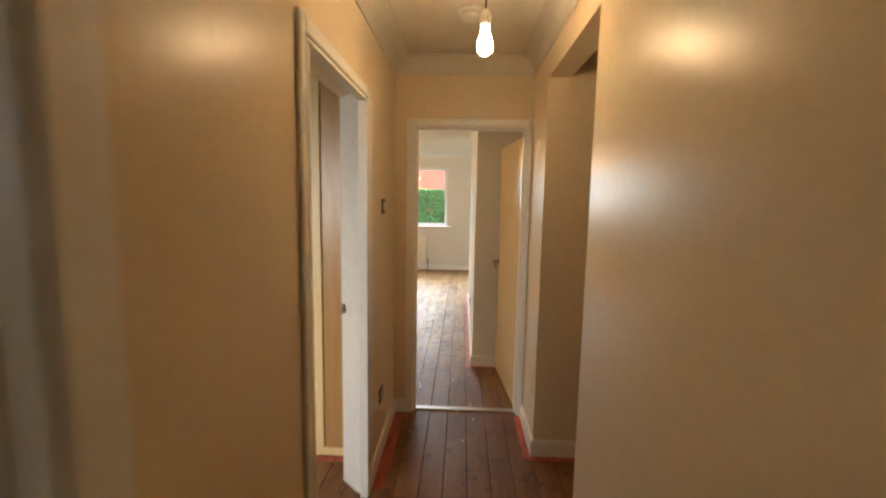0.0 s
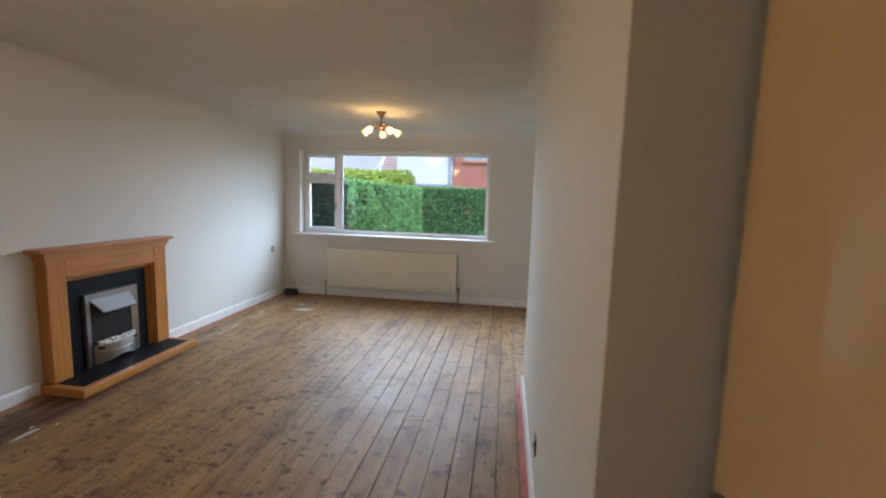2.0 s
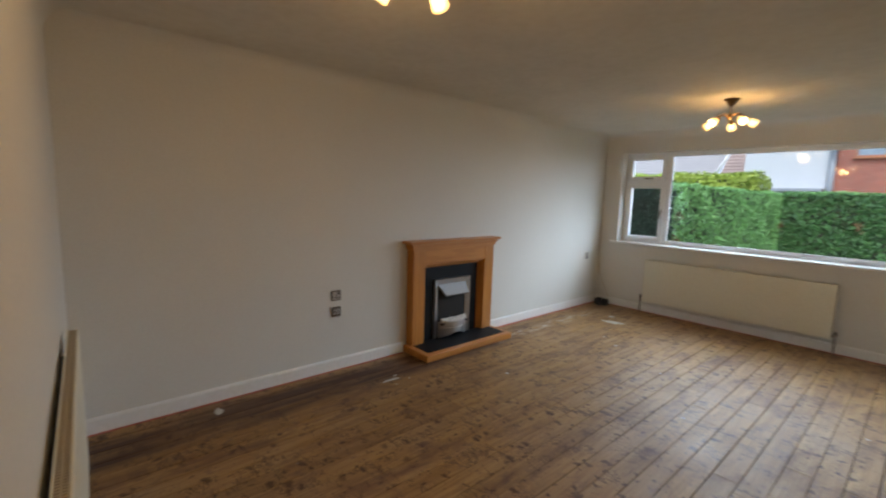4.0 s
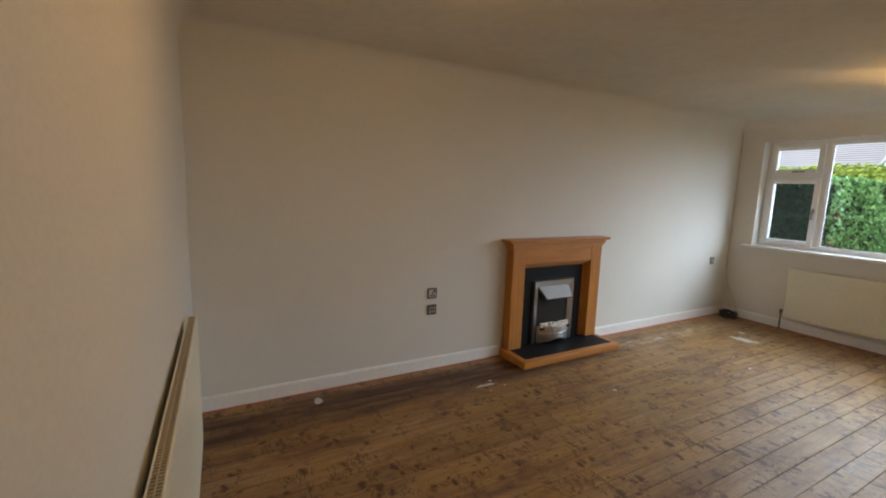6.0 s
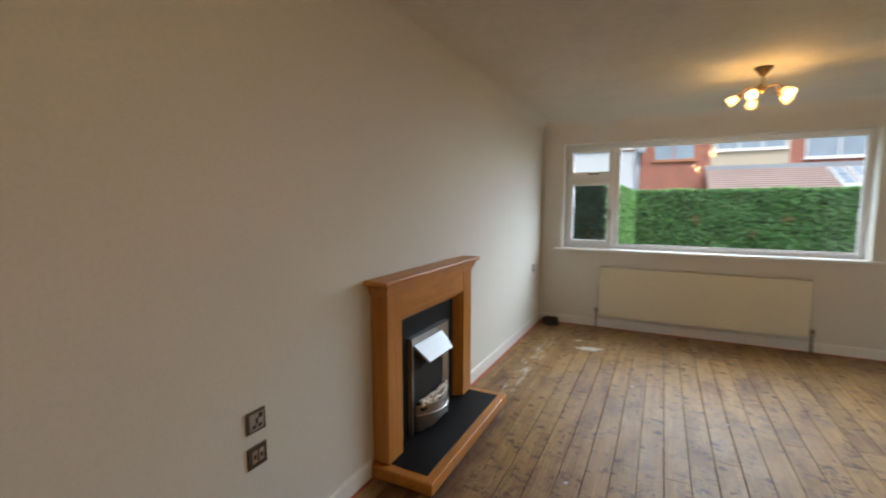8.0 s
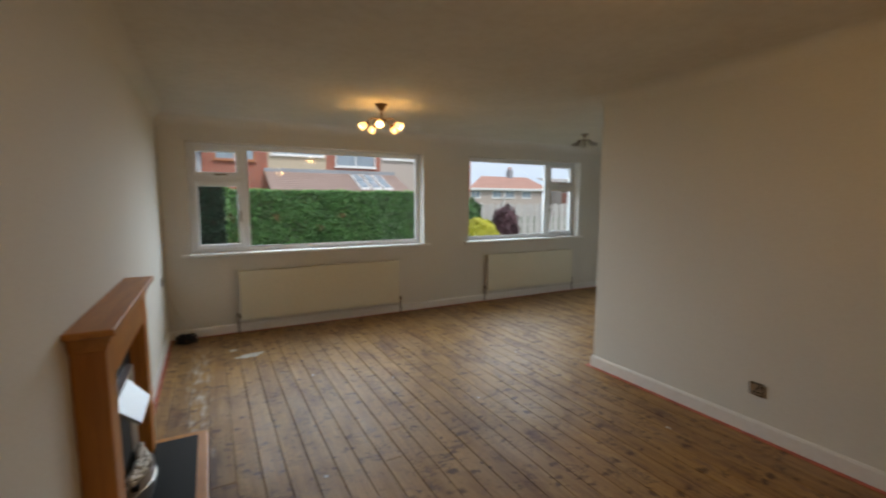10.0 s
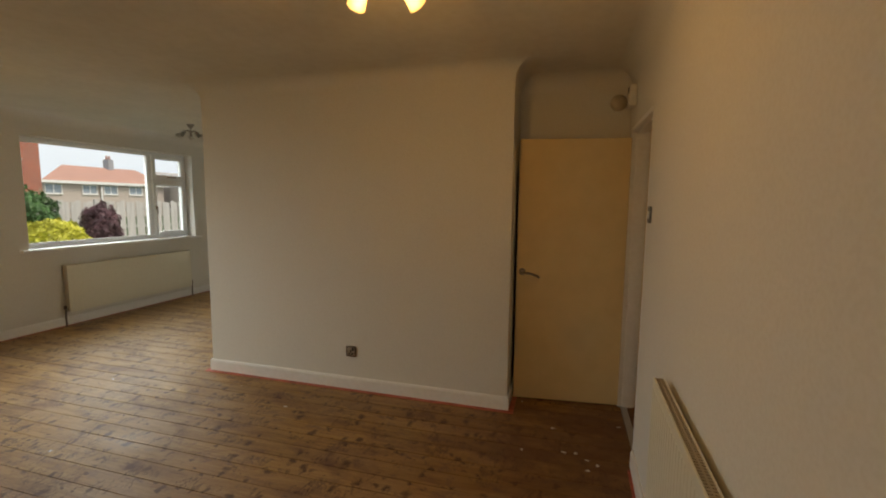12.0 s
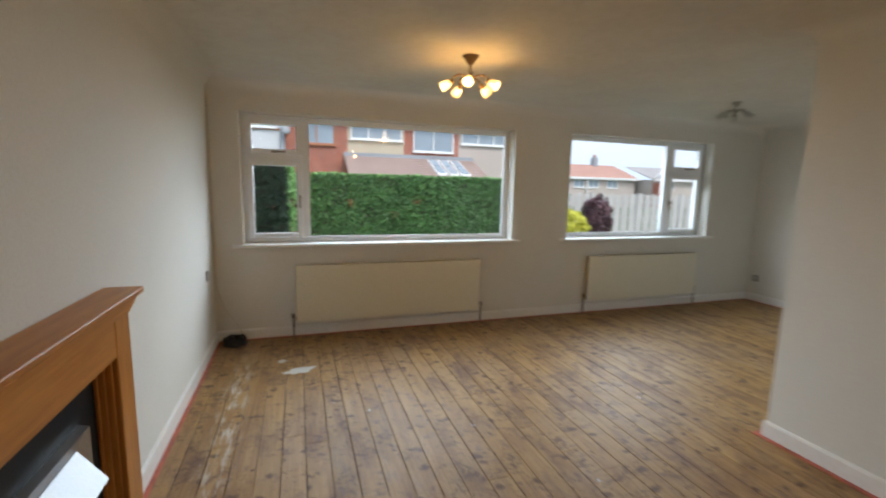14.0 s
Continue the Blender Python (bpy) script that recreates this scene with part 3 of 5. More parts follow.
def lining(name, axis, a, b, c0, c1, z, mat, label, arch0=0.045, arch1=0.045, sides=(True, True)):
    """A door lining with stops and architraves in an opening a..b of a wall c0..c1; axis 0: the wall runs along x."""
    top = thing(name, pose(0, 0, 0), label, "door frame")
    top["kind"] = "structure"

    def bx(specs, bev=0.003):
        bm = boxes(*specs, bev=bev)
        if axis:
            for v in bm.verts:
                v.co.x, v.co.y = v.co.y, v.co.x
        return bm
    k = 0.03
    part("jamb", bx([(a, a + k, c0 - 0.001, c1 + 0.001, 0, z)]), mat, top)
    part("jamb", bx([(b - k, b, c0 - 0.001, c1 + 0.001, 0, z)]), mat, top)
    part("head", bx([(a + k, b - k, c0 - 0.001, c1 + 0.001, z - k, z)]), mat, top)
    cm = (c0 + c1) / 2
    part("stop", bx([(a + k, a + k + 0.012, cm - 0.02, cm + 0.02, 0, z - k), (b - k - 0.012, b - k, cm - 0.02, cm + 0.02, 0, z - k), (a + k, b - k, cm - 0.02, cm + 0.02, z - k - 0.012, z - k)], 0.0), mat, top)
    for on, f0, f1 in ((sides[0], c0 - 0.016, c0), (sides[1], c1, c1 + 0.016)):
        if on:
            part("architrave", bx([(a - arch0 + 0.02, a + 0.022, f0, f1, 0, z + 0.025), (b - 0.022, b + arch1 - 0.02, f0, f1, 0, z + 0.025), (a + 0.022, b - 0.022, f0, f1, z - 0.022, z + 0.025)], 0.005), mat, top)
    return top


lining("door_frame_1", 0, -0.07, 0.72, HALL_END - 0.004, SOUTH, 2.015, WHITE, "white gloss door frame between hall and living room", 0.05, 0.028, (True, False))
lining("door_frame_2", 1, -0.38, 0.45, HALL_L - 0.012, HALL_L, 2.0, WHITE, "white gloss bedroom door frame with a strike plate")
SPLAY = bmesh.new()
ring = [(HALL_L, 0.4195), (HALL_L, 0.60), (HALL_L - 0.15, 0.60), (HALL_L - 0.15, 0.545), (HALL_L - 0.06, 0.455)]
lo, hi = [SPLAY.verts.new((a, c, 0.0)) for a, c in ring], [SPLAY.verts.new((a, c, 1.999)) for a, c in ring]
SPLAY.faces.new(lo[::-1]), SPLAY.faces.new(hi)
for i in range(5):
    SPLAY.faces.new((lo[i], lo[(i + 1) % 5], hi[(i + 1) % 5], hi[i]))
solid("door_jamb", SPLAY, WHITE, "white gloss splayed jamb of the bedroom doorway", "door frame")
lining("door_frame_3", 1, -1.93, -1.13, HALL_L - 0.15, HALL_L, 2.0, WHITE, "white gloss door frame", 0.09, 0.09)
lining("door_frame_4", 0, 1.15, 1.91, 0.845, 0.945, 1.99, TAN, "tan wooden door frame in the hall alcove")
d4 = thing("door_2", pose(0, 0, 0), "closed brown flush door in the hall alcove", "door")
d4["kind"] = "structure"
part("leaf", boxes((1.183, 1.877, 0.860, 0.895, 0.008, 1.955), bev=0.003), BROWN_DOOR, d4)
h4 = part("door_handle", revolve([(0.026, 0.0), (0.026, 0.006), (0.022, 0.01)], 20, Matrix.Translation((1.235, 0.860, 1.0)) @ Matrix.Rotation(radians(90), 4, 'X')), NICKEL, d4)
part("lever", tube([(1.235, 0.855, 1.0), (1.235, 0.815, 1.0), (1.25, 0.808, 1.0), (1.30, 0.808, 0.99), (1.345, 0.812, 0.965), (1.36, 0.815, 0.95)], 0.009, 10), NICKEL, h4, "worn nickel lever")
d3 = thing("door_3", pose(0, 0, 0), "white painted flush door standing open into the bedroom", "door")
d3["kind"] = "structure"
part("leaf", boxes((HALL_L - 0.895, HALL_L - 0.153, -1.935, -1.90, 0.008, 1.968), bev=0.003), WHITE, d3)
solid("threshold", boxes((-0.035, 0.685, 1.355, 1.40, 0.0, 0.008), bev=0.003), STEEL, "grey metal threshold strip in the doorway", "threshold")
sp = thing("strike_plate", pose(0, 0, 0), "small metal latch keep on the white bedroom door jamb", "latch")
part("plate", boxes((-0.319, -0.306, 0.508, 0.525, 0.93, 0.98), bev=0.001), NICKEL, sp)
part("latch_bolt", boxes((-0.323, -0.308, 0.485, 0.507, 0.947, 0.960), bev=0.003), NICKEL, sp)


# ---------------------------------------------------------------- radiators
def radiator(label, x0, x1, y, z0, z1, face, deep=0.095, back=0.03, turn=0.0):
    """A convector panel radiator. face: -1 looks to -y, 1 to +y; y is the wall's face, deep and back its front and rear off the wall."""
    w = x1 - x0
    top = thing("radiator", pose(x0, y, 0, 0, 0, turn), label, "radiator", "panel radiators")

    def slab(xa, xb, da, db, za, zb, bev=0.0, seg=1, bm=None):
        bm = bm or bmesh.new()
        box(bm, xa, xb, *sorted((face * da, face * db)), za, zb, bev, seg)
        return bm
    part("front_panel", slab(0, w, deep - 0.008, deep, z0, z1, 0.0035, 2), RAD, top)
    n = int(w / 0.033)
    fl = mesh_of(slab(-0.009, 0.009, deep - 0.001, deep + 0.0013, z0 + 0.035, z1 - 0.035, 0.001), "flute", RAD)
    for i in range(n):
        o = new("flute", fl)
        o.parent = top
        o.location = ((i + 0.5) * w / n, 0, 0)
    part("back_panel", slab(0, w, back, back + 0.005, z0, z1 + 0.001, 0.002), RAD, top)
    for a in (-0.003, w - 0.001):
        part("side_cover", slab(a, a + 0.004, back + 0.001, deep - 0.002, z0 + 0.01, z1 - 0.004, 0.001), RADTOP, top, "brownish side cover")
    grille = bmesh.new()
    g0, g1 = back + 0.0055, deep - 0.0085
    k = int(w / 0.013)
    for i in range(k):
        c = (i + 0.5) * w / k
        slab(c - 0.0035, c + 0.0035, g0, g1, z1 - 0.010, z1 - 0.003, bm=grille)
    slab(0.002, w - 0.002, (g0 + g1) / 2 - 0.002, (g0 + g1) / 2 + 0.002, z1 - 0.011, z1 - 0.002, bm=grille)
    part("top_grille", grille, RADTOP, top, "slotted top grille")
    part("convector_fins", slab(0.01, w - 0.01, g0, g1, z0 + 0.03, z1 - 0.045), DARK, top, "dark fins inside")
    for xx, s in ((-0.03, 1), (w + 0.03, -1)):
        c = face * (back + deep) / 2
        v = part("valve", tube([(xx, c, 0.0), (xx, c, z0 + 0.03)], 0.0085, 10), COPPER, top, "painted pipe with a small valve")
        part("valve_body", tube([(xx + s * 0.034, c, z0 + 0.035), (xx - s * 0.012, c, z0 + 0.035)], 0.013, 10), CHROME, v)
        part("cap", revolve([(0.013, 0), (0.015, 0.004), (0.015, 0.035), (0.011, 0.042)], 14, Matrix.Translation((xx, c, z0 + 0.04))), COPPER, v)
    for xx in (0.2, w - 0.2):
        part("bracket", slab(xx - 0.02, xx + 0.02, 0.0, back + 0.002, z0 + 0.04, z1 - 0.05, 0.002), RAD, top)
    return top


radiator("long cream panel radiator under the wide window", -2.40, -0.46, NORTH, 0.155, 0.722, -1)
radiator("cream panel radiator under the dining window", 0.98, 2.70, NORTH, 0.165, 0.715, -1)
radiator("cream panel radiator beside the hall doorway", -2.47, -0.86, south(-2.47), 0.16, 0.838, 1, 0.060, 0.02, -SKEW)

# ---------------------------------------------------------------- fireplace
fp = thing("fireplace_surround", pose(WEST, 4.475, 0), "honey oak fireplace surround with a black back panel and hearth", "fireplace")
part("plinth", boxes((0.0, 0.38, -0.58, 0.58, 0.004, 0.07), bev=0.008, seg=2), OAK_Y, fp, "oak hearth edge")
part("hearth_slab", boxes((0.02, 0.325, -0.525, 0.525, 0.066, 0.074), bev=0.002), BLACK, fp, "black hearth slab")
part("back_panel", boxes((0.012, 0.036, -0.42, 0.42, 0.074, 0.88), bev=0.001), BLACK, fp, "black back panel")
for s in (-1, 1):
    a, b = sorted((s * 0.545, s * 0.405))
    part("leg", boxes((0.002, 0.105, a, b, 0.074, 0.985), bev=0.004), OAK, fp)
    for i, (o, dd) in enumerate(((0.0, 0.088), (0.014, 0.068), (0.028, 0.050))):
        a, b = sorted((s * (0.401 - o), s * (0.391 - o)))
        part("moulding", boxes((0.036, dd, a, b, 0.074, 0.845 - o), bev=0.003), OAK, fp)
part("frieze", boxes((0.002, 0.1035, -0.405, 0.405, 0.845, 0.985), bev=0.002), OAK_Y, fp)
for o, dd in ((0.0, 0.088), (0.014, 0.068), (0.028, 0.050)):
    part("moulding", boxes((0.036, dd, -0.405 + o, 0.405 - o, 0.831 - o, 0.842 - o), bev=0.003), OAK_Y, fp)
mb = bmesh.new()
prof = [(0.0, 0.985), (0.107, 0.985), (0.110, 0.998), (0.115, 1.012), (0.122, 1.028), (0.127, 1.040), (0.127, 1.046)]
for i in range(len(prof) - 1):
    (d0, z0), (d1, z1) = prof[i], prof[i + 1]
    if i == 0:
        continue
    box(mb, 0.002, d1, -0.55 - (d1 - 0.107), 0.55 + (d1 - 0.107), z0, z1)
part("bed_moulding", mb, OAK_Y, fp)
part("mantel_shelf", boxes((0.002, 0.145, -0.61, 0.61, 1.046, 1.072), bev=0.006, seg=2), OAK_Y, fp, "oak mantel shelf")

fire = thing("electric_fire", pose(WEST + 0.036, 4.475, 0.074), "brushed steel electric fire with white pebbles, unlit", "electric fire")
fw, fh = 0.245, 0.60
fb = bmesh.new()
outer = [(-fw, 0.0), (-fw, fh), (fw, fh), (fw, 0.0)]
inner = [(-fw + 0.055, 0.0), (-fw + 0.055, fh - 0.06), (fw - 0.055, fh - 0.06), (fw - 0.055, 0.0)]
vo = [[fb.verts.new((x, a, c)) for a, c in ring] for x, ring in ((0.0, outer), (0.030, [(a * 0.985, c * 0.992) for a, c in outer]), (0.010, inner), (0.0, inner))]
for p, q in zip(vo, vo[1:] + vo[:1]):
    for i in range(3):
        fb.faces.new((p[i], p[i + 1], q[i + 1], q[i]))
for i in (0, 3):
    fb.faces.new([r[i] for r in vo])
part("frame", fb, FRAME, fire, "bevelled brushed steel frame")
part("firebox", boxes((0.0, 0.004, -fw + 0.05, fw - 0.05, 0.0, fh - 0.05)), DARK, fire, "dark firebox")
hb = bmesh.new()
vs = [hb.verts.new(p) for p in ((0.012, -0.185, fh - 0.06), (0.012, 0.185, fh - 0.06), (0.105, 0.155, fh - 0.155), (0.105, -0.155, fh - 0.155), (0.006, -0.185, fh - 0.075), (0.006, 0.185, fh - 0.075), (0.096, 0.155, fh - 0.166), (0.096, -0.155, fh - 0.166))]
for q in ((0, 1, 2, 3), (4, 7, 6, 5), (0, 3, 7, 4), (1, 5, 6, 2), (3, 2, 6, 7), (0, 4, 5, 1)):
    hb.faces.new([vs[i] for i in q])
part("hood", hb, HOOD, fire, "sloping brushed steel hood")
bm = bmesh.new()
n = 14
low, up = [], []
for i in range(n + 1):
    u = -1 + 2 * i / n
    out = 0.035 + 0.085 * (1 - u * u)
    arch = 0.02 + 0.035 * max(0.0, 1 - (u / 0.55) ** 2)
    low.append((out, 0.19 * u, arch if abs(u) < 0.75 else 0.004))
    up.append((out, 0.19 * u, 0.165))
for i in range(n):
    a, b, c, d = low[i], low[i + 1], up[i + 1], up[i]
    o = [bm.verts.new(p) for p in (a, b, c, d)] + [bm.verts.new((p[0] - 0.015, p[1], p[2])) for p in (a, b, c, d)]
    for q in ((0, 1, 2, 3), (7, 6, 5, 4), (0, 4, 5, 1), (3, 2, 6, 7)):
        bm.faces.new([o[j] for j in q])
bmesh.ops.remove_doubles(bm, verts=bm.verts, dist=0.0005)
fret = part("fret", bm, FRAME, fire, "curved steel fret")
part("rim", tube([(0.037 + 0.085 * (1 - u * u), 0.19 * u, 0.105) for u in [-1 + 2 * i / 14 for i in range(15)]], 0.005, 6), STEEL, fret)
part("tray", boxes((0.004, 0.075, -0.175, 0.175, 0.135, 0.155)), DARK, fire)
PEBBLE = paint("white_pebble", (0.82, 0.81, 0.78), 0.7, 0.12, 60, 0.3)
rnd = random.Random(4)
for i in range(30):
    bm = bmesh.new()
    bmesh.ops.create_icosphere(bm, subdivisions=2, radius=0.014 + rnd.random() * 0.006)
    u = -0.155 + 0.31 * (i % 15) / 14
    for v in bm.verts:
        v.co = v.co * (1 + 0.18 * noise.noise(v.co * 40 + Vector((i * 3.1, 0, 0))))
        v.co.z *= 0.75
    bm.transform(Matrix.Translation((0.035 + 0.045 * (1 - (u / 0.19) ** 2) * (1 if i < 15 else 0.4) + rnd.random() * 0.01, u + rnd.uniform(-0.008, 0.008), 0.165 + (0.0 if i < 15 else 0.016) + rnd.random() * 0.012)))
    for f in bm.faces:
        f.smooth = True
    part("pebble", bm, PEBBLE, fire)
# ---------------------------------------------------------------- ceiling lights
def bulb_glow(name, power):
    return emitter(name, (1.0, 0.80, 0.48), power)


BULB = bulb_glow("lit_bulb", 14.0)


def shade_glass(lit):
    m, t, b = material("frosted_shade_lit" if lit else "frosted_shade")
    b.inputs["Base Color"].default_value = (0.85, 0.78, 0.62, 1) if lit else (0.55, 0.52, 0.47, 1)
    b.inputs["Roughness"].default_value = 0.45
    b.inputs["Transmission Weight"].default_value = 0.35
    if lit:
        b.inputs["Emission Color"].default_value = (1.0, 0.58, 0.19, 1)
        b.inputs["Emission Strength"].default_value = 0.8
    return m


SHADE_LIT, SHADE_OFF = shade_glass(True), shade_glass(False)


def ceiling_light(x, y, turn, lit, label, drop=0.0):
    top = thing("ceiling_light", pose(x, y, TOP, 0, 0, turn) @ Matrix.Scale(1.0 if lit else 0.78, 4), label, "ceiling light", "five-arm ceiling lights")
    metal = BRONZE if lit else NICKEL
    part("rose", revolve([(0.014, -0.062), (0.024, -0.052), (0.044, -0.022), (0.058, -0.006), (0.058, 0.0)], 24), metal, top)
    part("stem", revolve([(0.011, -0.11 - drop), (0.009, -0.09 - drop), (0.009, -0.03)], 12), metal, top)
    part("hub", revolve([(0.004, -0.145 - drop), (0.016, -0.137 - drop), (0.028, -0.12 - drop), (0.028, -0.105 - drop), (0.014, -0.095 - drop)], 18), metal, top)
    for i in range(5):
        a = radians(72 * i + 18)
        ca, sa = math.cos(a), math.sin(a)

        def at(r, z, s=0.0):
            return (r * ca - s * sa, r * sa + s * ca, z - drop)
        arm = part("arm", tube([at(0.02, -0.115), at(0.05, -0.098, 0.012), at(0.09, -0.10, 0.02), at(0.122, -0.118, 0.016), at(0.136, -0.142, 0.004)], 0.006, 8), metal, top)
        m = Matrix.Translation(at(0.132, -0.145)) @ Matrix.Rotation(a, 4, 'Z') @ Matrix.Rotation(radians(-58), 4, 'Y')
        part("cup", revolve([(0.019, -0.022), (0.02, 0.0), (0.012, 0.012)], 14, m), metal, arm)
        part("shade", revolve([(0.018, -0.014), (0.027, -0.028), (0.032, -0.05), (0.034, -0.07), (0.037, -0.082), (0.034, -0.082), (0.031, -0.069), (0.029, -0.05), (0.024, -0.03), (0.014, -0.018)], 18, m), SHADE_LIT if lit else SHADE_OFF, arm, "frosted glass shade")
        if lit:
            part("bulb", revolve([(0.004, -0.078), (0.016, -0.072), (0.022, -0.06), (0.02, -0.05), (0.01, -0.03)], 14, m), BULB, arm, "glowing bulb")
    return top


ceiling_light(-1.19, 6.00, 10, True, "aged brass five-arm ceiling light with lit frosted shades", 0.035)
ceiling_light(-1.15, 2.50, 30, True, "aged brass five-arm ceiling light, lit, nearer the hall door")
ceiling_light(1.85, 6.38, 25, False, "dark metal five-arm ceiling light, unlit, over the dining area")

pend = thing("pendant_bulb", pose(0.35, 0.09, TOP), "bare lit bulb hanging on a short white flex", "pendant lamp")
part("rose", revolve([(0.02, -0.03), (0.045, -0.018), (0.05, 0.0)], 20), WHITE, pend)
part("flex", tube([(0, 0, -0.02), (0, 0, -0.21)], 0.0035, 8), RUBBER, pend, "thin flex")
part("lamp_holder", revolve([(0.019, -0.262), (0.021, -0.255), (0.021, -0.225), (0.012, -0.205)], 16), WHITE, pend)
part("bulb", revolve([(0.003, -0.366), (0.016, -0.362), (0.027, -0.348), (0.030, -0.332), (0.026, -0.31), (0.017, -0.285), (0.014, -0.262)], 20), bulb_glow("lit_hall_bulb", 30.0), pend, "glowing clear bulb")
sd = thing("smoke_detector", pose(0.30, 0.60, TOP), "round white smoke detector on the hall ceiling", "smoke detector")
part("base", revolve([(0.062, -0.014), (0.065, -0.01), (0.065, 0.0)], 28), WHITE, sd)
part("cover", revolve([(0.03, -0.042), (0.045, -0.038), (0.056, -0.014)], 28), WHITE, sd)


# ---------------------------------------------------------------- plates on the walls
def plate(name, m, label, kind_, group="", w=0.086, h=0.086):
    """A wall plate; local -y is the face."""
    top = thing(name, m, label, kind_, group)
    part("plate", boxes((-w / 2, w / 2, -0.009, -0.001, -h / 2, h / 2), bev=0.003), PLATE, top)
    if name == "light_switch":
        part("rocker", boxes((-0.012, 0.012, -0.0135, -0.008, -0.02, 0.02), bev=0.002), WHITE, top, "white rocker")
    elif name == "power_socket":
        face = part("insert", boxes((-0.032, 0.032, -0.0108, -0.0085, -0.032, 0.032), bev=0.001), STEEL, top, "brighter metal centre")
        for px, pz, pw, ph in ((0.0, 0.002, 0.005, 0.011), (-0.013, -0.018, 0.009, 0.006), (0.013, -0.018, 0.009, 0.006)):
            part("pin_hole", boxes((px - pw, px + pw, -0.0114, -0.0105, pz - ph, pz + ph)), RUBBER, face)
        part("rocker", boxes((0.010, 0.026, -0.014, -0.0095, 0.010, 0.028), bev=0.001), RUBBER, top)
    else:
        for px in (-0.015, 0.015):
            face = part("insert", boxes((px - 0.0115, px + 0.0115, -0.0108, -0.0085, -0.024, 0.024), bev=0.001), STEEL, top, "brighter metal module")
            part("aerial_hole", boxes((px - 0.005, px + 0.005, -0.0114, -0.0105, -0.008, 0.008)), RUBBER, face)
    return top


GP = "metal wall plates"
plate("power_socket", pose(WEST, 3.197, 0.645, 0, 0, 90), "brushed metal socket plate beside the fireplace", "socket", GP)
plate("aerial_socket", pose(WEST, 3.197, 0.508, 0, 0, 90), "brushed metal aerial plate beside the fireplace", "socket", GP)
plate("power_socket", pose(WEST, 7.12, 0.703, 0, 0, 90), "small metal socket plate near the window corner", "socket", GP, 0.075, 0.086)
plate("power_socket", pose(PX, 3.433, 0.309, 0, 0, -90), "brushed metal socket low on the partition", "socket", GP)
plate("power_socket", pose(EAST, 7.34, 0.325, 0, 0, -90), "metal socket plate on the dining end wall", "socket", GP)
plate("light_switch", pose(-0.165, south(-0.165), 1.437, 0, 0, 180 - SKEW), "brushed metal light switch beside the doorway", "light switch", GP)
plate("light_switch", pose(HALL_L, 0.875, 1.47, 0, 0, 90), "brushed metal light switch on the hall wall", "light switch", GP)
hs = plate("power_socket", pose(HALL_L, 0.80, 0.37, 0, 0, 90), "dark socket low on the hall wall", "socket", GP)

ch = thing("door_chime", pose(0.61, SOUTH, 2.21), "cream door chime box above the doorway", "door chime")
part("case", boxes((-0.05, 0.05, 0.0, 0.045, -0.07, 0.07), bev=0.006), WHITE, ch)
part("window", boxes((-0.012, 0.02, 0.0445, 0.047, 0.02, 0.06)), RUBBER, ch, "small dark grille")
bl = thing("bell_dome", pose(RECESS, 1.505, 2.21), "round brownish bell on the recess wall", "bell")
part("dome", revolve([(0.012, 0.042), (0.038, 0.034), (0.055, 0.014), (0.058, 0.0)], 24, Matrix.Rotation(radians(-90), 4, 'Y')), BEIGEPLATE, bl)

# cable coil in the corner and its lead
cb = thing("cable_coil", pose(-2.95, 7.32, 0.0), "coil of black cable on the floor in the corner", "cable")
rnd = random.Random(9)
for k in range(5):
    r = 0.085 - 0.008 * (k % 3)
    pts = [(r * math.cos(2 * math.pi * i / 24) * 1.15, r * math.sin(2 * math.pi * i / 24), 0.011 + 0.014 * k + 0.006 * math.sin(i * 1.3 + k)) for i in range(25)]
    part("loop", tube(pts, 0.0085, 7), RUBBER, cb)
part("lead", tube([(0.06, 0.05, 0.06), (0.03, 0.105, 0.14), (-0.04, 0.125, 0.24), (-0.10, 0.13, 0.34), (-0.14, 0.13, 0.46), (-0.160, 0.132, 0.62), (-0.160, 0.132, 1.0), (-0.160, 0.132, 2.28)], 0.0035, 6), BEIGEPLATE, cb, "thin lead pinned up the corner")
part("plug", boxes((-0.05, 0.0, -0.06, -0.01, 0.065, 0.10), bev=0.006), RUBBER, cb)

# dried paint and filler on the boards
SPILL = paint("dried_paint", (0.60, 0.60, 0.57), 0.5, 0.08, 40, 0.2)


def spill(x, y, rx, ry, seed, label="patch of dried white paint on the boards"):
    r = random.Random(seed)
    bm = bmesh.new()
    n = 22
    rad = [1 + 0.55 * (r.random() - 0.5) for _ in range(n)]
    ring = [(rx * math.cos(2 * math.pi * i / n) * rad[i], ry * math.sin(2 * math.pi * i / n) * rad[i]) for i in range(n)]
    lo = [bm.verts.new((a, b, 0.0002)) for a, b in ring]
    hi = [bm.verts.new((a * 0.94, b * 0.94, 0.002)) for a, b in ring]
    bm.faces.new(hi)
    for i in range(n):
        bm.faces.new((lo[i], lo[(i + 1) % n], hi[(i + 1) % n], hi[i]))
    ob = tagged(new("paint_spill", mesh_of(bm, "paint_spill", SPILL)), label, "paint spill", "dried paint patches")
    ob.matrix_world = pose(x, y, 0.0, 0, 0, r.uniform(-15, 15))


